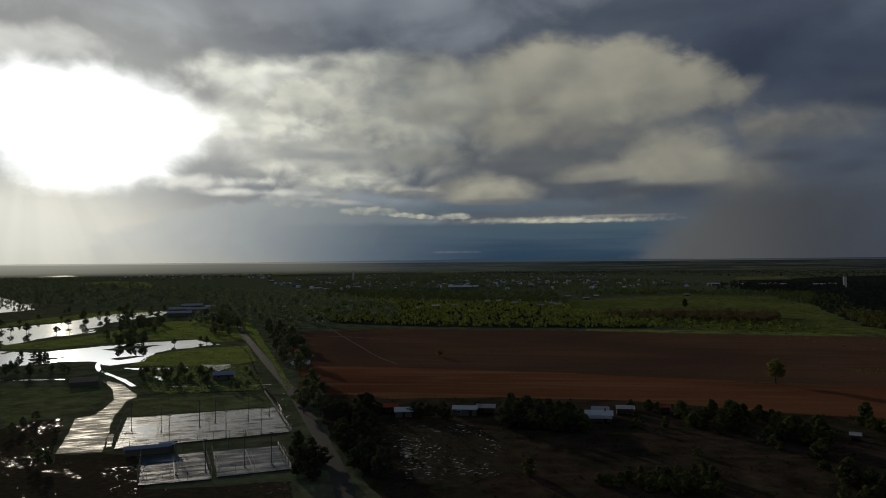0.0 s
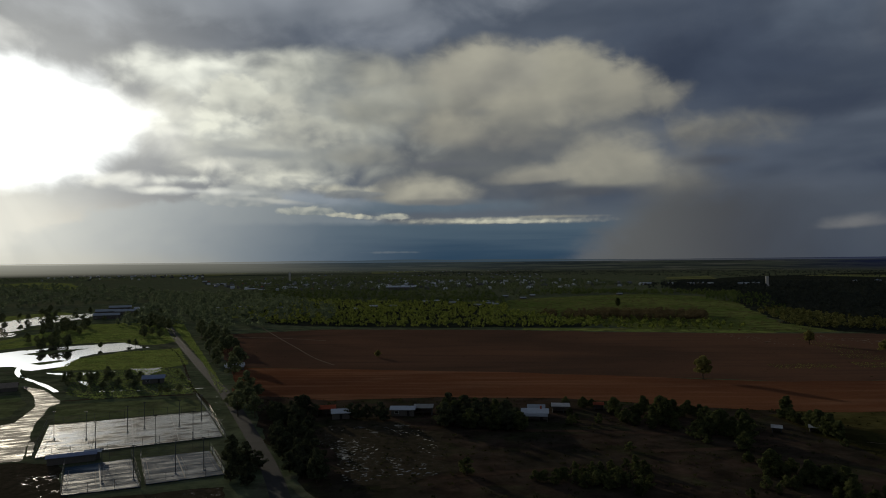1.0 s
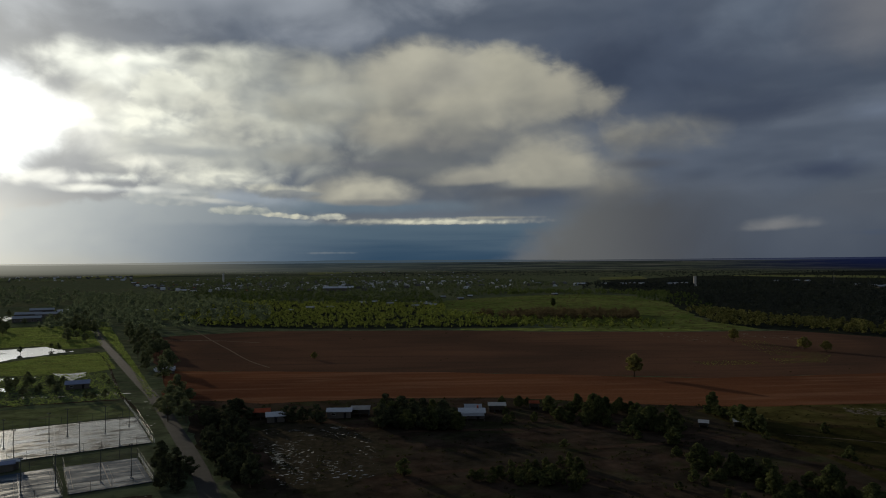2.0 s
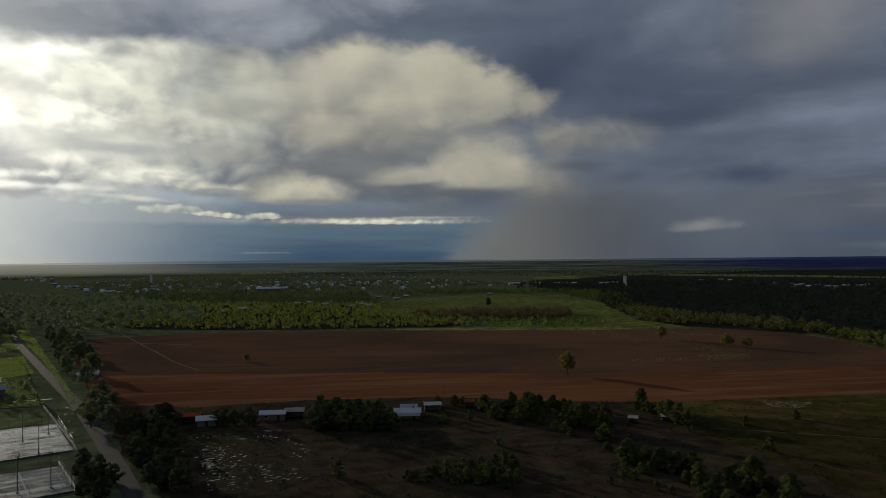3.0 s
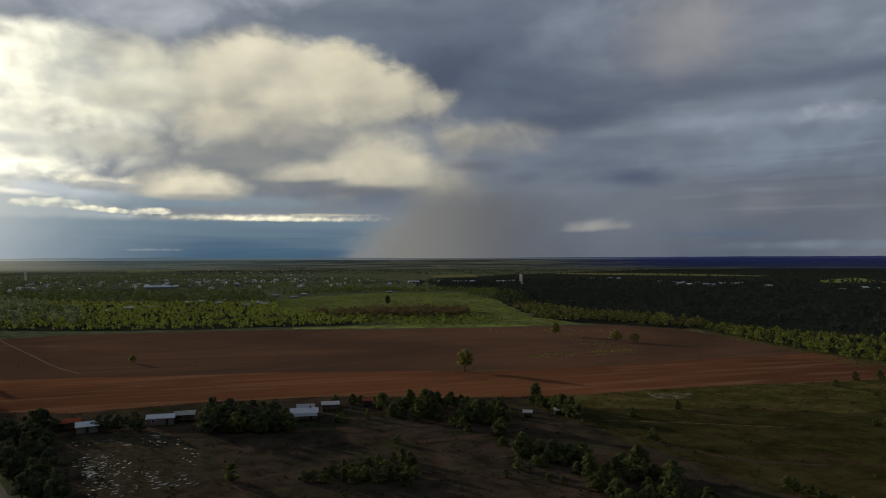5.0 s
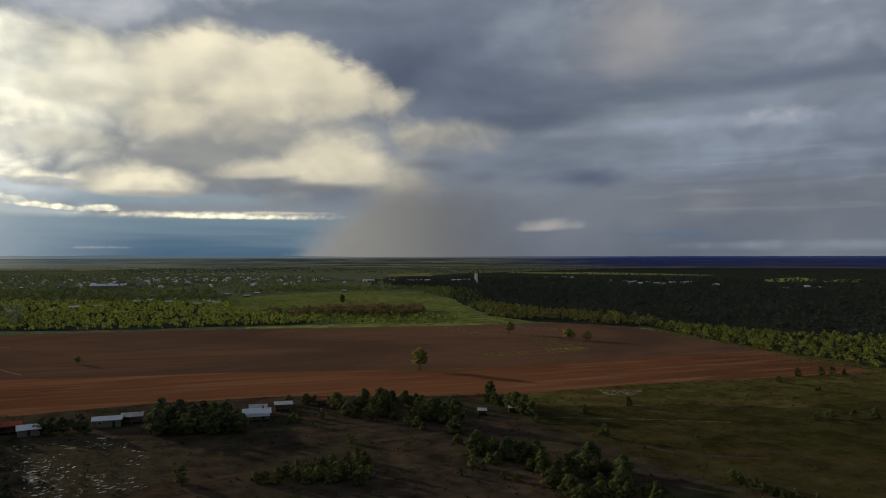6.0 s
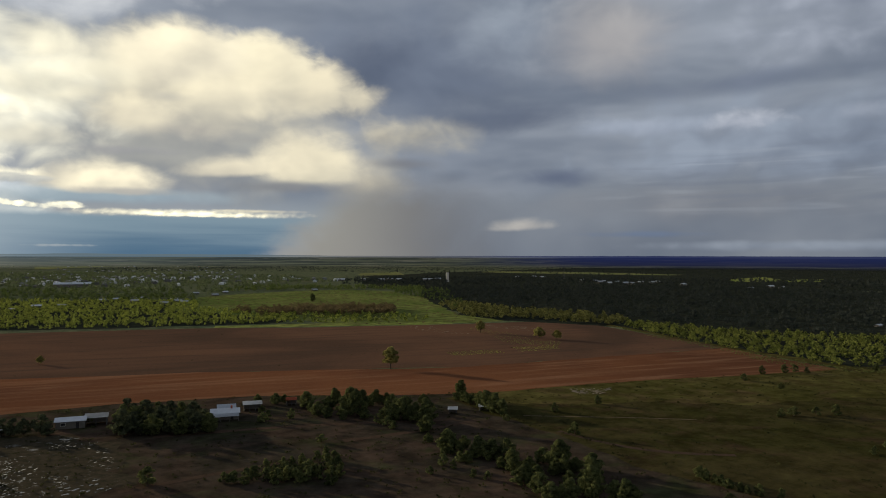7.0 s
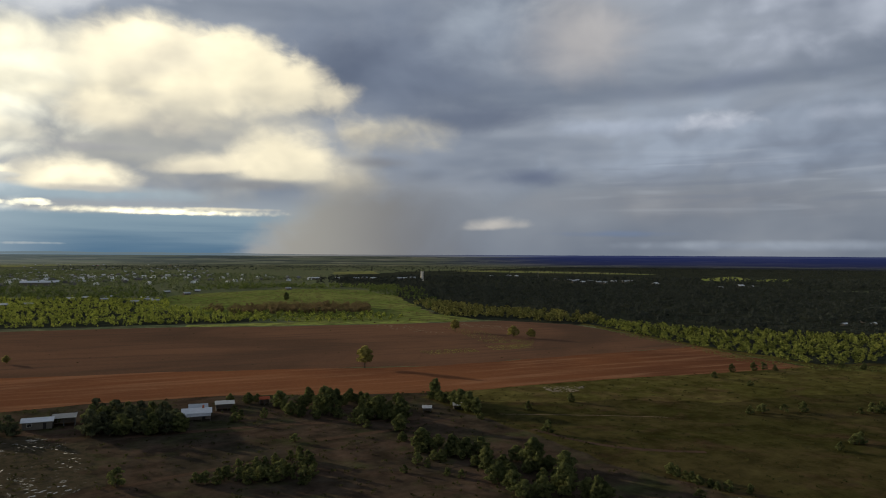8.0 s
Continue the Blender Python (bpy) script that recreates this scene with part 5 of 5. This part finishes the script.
grow(FLOOD_GUMS, scatter([(-253, 409), (-216, 406), (-196, 380), (-234, 378)], 16, 4), 0.55, "trees by the pavilion")
grow(FLOOD_GUMS, [(-201, 384), (-180, 379), (-156, 275), (-153, 261), (-152, 253), (-136, 252), (-132, 230), (-122, 216), (-116, 210), (-107, 390), (-100, 374), (-97, 338), (-91, 335), (-99, 335), (-195, 521), (-176, 534), (-183, 542)], 0.55, "trees by the pavilion")
grow(BUSHES, scatter([(-264, 444), (-242, 442), (-254, 464), (-277, 465)], 8, 3), 1.0, "trees in the flood")
grow(FLOOD_GUMS, scatter([(-465, 752), (-457, 873), (-369, 967), (-249, 698), (-321, 612), (-359, 580)], 42, 9), 0.85, "trees in the flood")


def wood(name, spots, height, sprays, size, mat, label, lumps=7, lump=(0.20, 0.42)):
    """Many trees that nobody would count, as one mesh."""
    r = np.random.default_rng(len(spots))
    kinds = []
    for _ in range(10):
        c, n, s = crown_points(r, 1.0, r.uniform(0.44, 0.62), lumps, sprays // lumps, size, 0.25, lump)[:3]
        k = max(8, sprays // 12)           # dense inner foliage that keeps the light from shining through
        core = np.stack([r.normal(size=k) * 0.11, r.normal(size=k) * 0.11, r.uniform(0.22, 0.68, k)], 1)
        kinds.append((np.concatenate([c, core]), np.concatenate([n, r.normal(size=(k, 3))]), np.concatenate([s, np.full(k, max(0.13, size))])))
    cs, ns, ss = [], [], []
    for i, (x, y) in enumerate(spots):
        c, n, s = kinds[i % 10]
        h = height * r.uniform(0.6, 1.3)
        a = r.uniform(0, 6.283)
        turn = np.array([[math.cos(a), -math.sin(a), 0], [math.sin(a), math.cos(a), 0], [0, 0, 1]])
        cs.append((c * h) @ turn.T + (x, y, 0))
        ns.append(n @ turn.T)
        ss.append(s * h)
    q = quads(np.concatenate(cs), np.concatenate(ns), np.concatenate(ss), r)
    return tagged(new(name, quad_mesh(name, q, mat)), label, "woods", kind="stuff")


# woods between the ploughed field and the town, leaf tone bright where sunlit, duller behind
BAND = [(-98, 693), (-6, 654), (40, 639), (93, 631), (178, 620), (211, 660), (212, 736), (149, 820), (174, 959), (83, 1029), (-11, 1075), (-188, 1135), (-194, 884)]
# dark sheet that paints the shade between the crowns
plot("forest_floor", BAND, 0.12, M_WOODFLOOR, "ground under sunlit woodland, coloured dark for tree shade", "ground", 20, 4)
wood("woodland", scatter(BAND, 3000, 4.0), 4.0, 145, 0.055, M_LEAF_SUNLIT, "sunlit green woodland between field and town", 11, (0.15, 0.30))
wood("woodland", scatter([(-188, 1135), (174, 959), (205, 1278), (-15, 1398), (-238, 1437)], 620, 7.0), 6.2, 110, 0.075, M_LEAF_MID, "green woodland between field and town", 8)
wood("woodland", scatter([(160, 624), (228, 588), (299, 575), (325, 601), (303, 657), (243, 688), (190, 700)], 120, 6.5), 4.6, 200, 0.062, M_LEAF_SUNLIT, "sunlit saplings along the field's edge", 11)
wood("woodland", scatter([(166, 759), (213, 761), (283, 762), (344, 731), (313, 652), (248, 670), (195, 697)], 420), 7.5, 90, 0.045, M_TWIGS, "bare brownish thicket behind the saplings")
wood("woodland", scatter([(239, 1180), (374, 1202), (523, 1135), (510, 945), (618, 1190), (354, 1386)], 420), 6.5, 60, 0.08, M_LEAF_MID, "dark trees behind the paddock")
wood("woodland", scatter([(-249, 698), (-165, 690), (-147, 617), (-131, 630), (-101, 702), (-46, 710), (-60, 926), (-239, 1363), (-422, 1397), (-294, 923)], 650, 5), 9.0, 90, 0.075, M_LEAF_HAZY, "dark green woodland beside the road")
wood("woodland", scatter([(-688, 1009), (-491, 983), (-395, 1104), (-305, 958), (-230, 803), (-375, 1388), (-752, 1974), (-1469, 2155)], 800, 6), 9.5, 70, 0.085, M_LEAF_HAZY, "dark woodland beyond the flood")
wood("woodland", scatter([(-192, 1163), (188, 1035), (233, 1109), (388, 1430), (575, 1484), (628, 1969), (-30, 2749), (-479, 2263)], 2700, 6), 7.5, 54, 0.085, M_LEAF_TOWN, "trees between the houses of the town")
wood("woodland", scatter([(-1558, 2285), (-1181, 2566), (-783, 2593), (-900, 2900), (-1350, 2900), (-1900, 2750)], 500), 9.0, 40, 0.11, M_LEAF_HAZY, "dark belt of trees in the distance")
wood("woodland", scatter([(470, 998), (466, 872), (381, 649), (425, 681), (618, 1092), (580, 1207)], 150, 5), 6.2, 90, 0.075, M_LEAF_MID, "green trees between paddock and dark woods", 8)
# woods to the right of the field: sunlit-toned leaves at the edge, darkened behind
EDGE = [(431, 453), (405, 383), (390, 319), (383, 272), (379, 231), (420, 213), (445, 187), (581, 244), (559, 284), (518, 314), (497, 352), (474, 388), (469, 444), (465, 488)]
wood("woodland", scatter(EDGE, 950, 4.0), 4.1, 165, 0.055, M_LEAF_EDGE_SUNLIT, "sunlit edge of the woodland along the field", 11, (0.15, 0.30))
wood("woodland", scatter([(422, 766), (359, 584), (399, 556), (407, 506), (434, 462), (473, 497), (476, 592), (445, 652), (463, 768)], 320, 5.0), 5.8, 190, 0.058, M_LEAF_OLIVE, "olive trees at the front of the woodland", 9)
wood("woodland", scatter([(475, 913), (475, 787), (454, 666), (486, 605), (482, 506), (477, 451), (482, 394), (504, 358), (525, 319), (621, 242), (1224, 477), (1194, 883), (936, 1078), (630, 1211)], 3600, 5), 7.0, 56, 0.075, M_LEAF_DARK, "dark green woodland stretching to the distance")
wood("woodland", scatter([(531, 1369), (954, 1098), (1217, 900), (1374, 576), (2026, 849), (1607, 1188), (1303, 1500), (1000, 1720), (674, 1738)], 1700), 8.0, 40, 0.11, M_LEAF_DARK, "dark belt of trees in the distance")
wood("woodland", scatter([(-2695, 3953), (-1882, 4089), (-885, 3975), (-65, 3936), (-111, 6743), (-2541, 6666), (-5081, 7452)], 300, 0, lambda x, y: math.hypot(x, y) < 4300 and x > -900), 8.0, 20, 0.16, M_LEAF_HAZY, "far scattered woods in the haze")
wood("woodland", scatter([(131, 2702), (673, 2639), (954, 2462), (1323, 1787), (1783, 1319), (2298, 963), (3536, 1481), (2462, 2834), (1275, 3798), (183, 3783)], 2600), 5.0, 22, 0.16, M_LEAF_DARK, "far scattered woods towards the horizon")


def tussocks(name, spots, lo, hi, mat, label, upright=False):
    """Tufts of rough grass and low weeds."""
    r = np.random.default_rng(len(spots))
    p = np.repeat(np.array(spots), 7, axis=0)
    n = len(p)
    size = np.repeat(r.uniform(lo, hi, len(spots)), 7)
    c = np.stack([p[:, 0] + r.normal(size=n) * size * 0.8, p[:, 1] + r.normal(size=n) * size * 0.8, r.uniform(0.1, 0.7, n) * size + 0.15], 1)
    d = r.normal(size=(n, 3))
    d[:, 2] = d[:, 2] * 0.25 if upright else np.abs(d[:, 2]) + 0.3
    return tagged(new(name, quad_mesh(name, quads(c, d, size * r.uniform(0.3, 0.6, n), r), mat)), label, "grass", kind="stuff")


tussocks("tussocks", scatter(PASTURE, 2200, 0, lambda x, y: not inside(FIELD_NEAR, x, y)), 0.2, 0.6, M_WEEDS, "tufts of rough grass in the pasture")
tussocks("tussocks", scatter(MUDDY, 1700, 0, lambda x, y: not inside(FIELD_NEAR, x, y)), 0.2, 0.7, M_WEEDS, "low weeds in the muddy paddock")
tussocks("tussocks", scatter(FIELD_FAR, 130), 0.2, 0.5, M_WEEDS, "sparse weeds in ploughed soil")
for spots, n in (([(-443, 717), (-445, 779), (-430, 860), (-402, 937), (-323, 848), (-383, 803), (-411, 720), (-423, 684)], 2000), ([(-328, 531), (-315, 552), (-296, 601), (-286, 734), (-216, 755), (-155, 564), (-163, 541), (-203, 567), (-252, 547), (-278, 507), (-315, 510)], 9000),
                 ([(-190, 465), (-175, 500), (-140, 517), (-113, 434), (-121, 423), (-143, 417), (-183, 420)], 3500), ([(-233, 803), (-217, 801), (-70, 337), (-74, 337), (-104, 434), (-132, 517)], 2200), ([(-169, 410), (-114, 420), (-83, 338), (-125, 328), (-143, 341)], 3000)):
    tussocks("grass", scatter(spots, 2 * n), 0.10, 0.27, M_GRASS, "wet green grass lit from behind", True)
for spots in ([(217, 386), (252, 382), (249, 365), (214, 368)], [(268, 386), (302, 381), (290, 364), (260, 365)], [(280, 418), (299, 416), (317, 395), (300, 379), (278, 401)], [(309, 512), (318, 466), (306, 413), (284, 424)]):
    tussocks("weeds", scatter(spots, 700), 0.07, 0.2, M_LEAF_SUNLIT, "low yellow-green weeds in ploughed soil")
tussocks("weeds", scatter([(432, 475), (405, 383), (388, 317), (377, 230), (409, 208), (389, 197), (361, 226), (357, 265), (380, 315), (390, 375)], 1800), 0.10, 0.35, M_LEAF_MID, "rough bright grass along the wood's edge")
tussocks("tussocks", scatter(PADDOCK, 900), 0.4, 1.2, M_TWIGS, "tufts of tall grass in the paddock")


def far_houses(spots):
    """The roofs and walls of the far streets, too many and too small to count."""
    bm = bmesh.new()
    for x, y in spots:
        w, d, a = rng.uniform(7, 13), rng.uniform(6, 9), radians(32 + 90 * rng.integers(2))
        c, k = math.cos(a), math.sin(a)
        pts = [(-w, -d, 0), (w, -d, 0), (w, d, 0), (-w, d, 0), (-w, -d, 3.4), (w, -d, 3.4), (w, d, 3.4), (-w, d, 3.4), (-w, 0, 5.6), (w, 0, 5.6)]
        v = [bm.verts.new((x + (px * c - py * k) / 2, y + (px * k + py * c) / 2, pz)) for px, py, pz in pts]
        for f in ((0, 1, 5, 4), (1, 2, 6, 9, 5), (2, 3, 7, 6), (3, 0, 4, 8, 7), (4, 5, 9, 8), (6, 7, 8, 9)):
            bm.faces.new([v[q] for q in f])
    me = bpy.data.meshes.new("far_houses")
    bm.to_mesh(me)
    bm.free()
    me.materials.append(M_ROOF_MIX)
    tagged(new("far_houses", me), "pale roofs of far streets among trees", "houses", kind="stuff")


far_houses(scatter(TOWN, 120, 30, lambda x, y: math.hypot(x, y) < 2100) + scatter([(-16, 1518), (375, 1466), (614, 1583), (628, 1969), (264, 2349), (-25, 2316)], 80, 34, lambda x, y: math.hypot(x, y) < 2200) + scatter([(-1222, 2656), (-625, 2622), (-865, 3627), (-1484, 3338)], 70, 22))


# ---------------------------------------------------------------- distance
def backdrop():
    """A glowing sheet for the plain's haze: dark under rain to the right, pale under the sun."""
    m = bpy.data.materials.new("distant_haze")
    m.use_nodes = True
    t = m.node_tree
    t.nodes.clear()
    g = Nodes(t)
    x, y, z = g.split(t.nodes.new("ShaderNodeNewGeometry").outputs["Position"])
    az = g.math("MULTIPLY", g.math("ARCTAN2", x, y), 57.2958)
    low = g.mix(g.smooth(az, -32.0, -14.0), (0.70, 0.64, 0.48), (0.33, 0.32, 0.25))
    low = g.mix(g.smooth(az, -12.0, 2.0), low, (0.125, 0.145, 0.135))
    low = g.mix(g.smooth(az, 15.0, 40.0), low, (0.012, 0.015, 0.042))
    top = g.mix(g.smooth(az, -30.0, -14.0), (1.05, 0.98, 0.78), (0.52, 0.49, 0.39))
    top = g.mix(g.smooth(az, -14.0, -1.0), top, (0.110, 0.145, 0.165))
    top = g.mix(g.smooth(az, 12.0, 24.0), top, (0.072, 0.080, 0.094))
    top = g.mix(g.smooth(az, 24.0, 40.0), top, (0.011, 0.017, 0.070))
    # the haze is given off by the sheet itself, part clear
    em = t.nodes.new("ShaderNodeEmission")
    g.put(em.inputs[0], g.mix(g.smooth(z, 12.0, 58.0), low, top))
    clear = t.nodes.new("ShaderNodeBsdfTransparent")
    blend = t.nodes.new("ShaderNodeMixShader")
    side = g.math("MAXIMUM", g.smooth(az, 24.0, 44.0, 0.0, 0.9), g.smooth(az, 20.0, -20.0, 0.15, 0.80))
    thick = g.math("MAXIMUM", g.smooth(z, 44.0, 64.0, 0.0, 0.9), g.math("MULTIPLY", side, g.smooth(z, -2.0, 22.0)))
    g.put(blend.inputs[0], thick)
    t.links.new(clear.outputs[0], blend.inputs[1])
    t.links.new(em.outputs[0], blend.inputs[2])
    out = t.nodes.new("ShaderNodeOutputMaterial")
    t.links.new(blend.outputs[0], out.inputs[0])
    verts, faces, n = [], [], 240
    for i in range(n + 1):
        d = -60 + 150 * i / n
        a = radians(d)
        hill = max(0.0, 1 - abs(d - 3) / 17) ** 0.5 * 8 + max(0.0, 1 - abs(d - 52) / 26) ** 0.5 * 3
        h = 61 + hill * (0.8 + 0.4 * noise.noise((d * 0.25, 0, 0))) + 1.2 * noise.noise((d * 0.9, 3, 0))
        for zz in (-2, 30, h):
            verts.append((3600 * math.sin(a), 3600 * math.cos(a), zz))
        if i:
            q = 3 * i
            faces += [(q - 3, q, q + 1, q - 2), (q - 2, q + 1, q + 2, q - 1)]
    tagged(new("backdrop", mesh_of("backdrop", verts, faces, m)), "glowing haze sheet over far hills and plain", "hills", kind="structure")


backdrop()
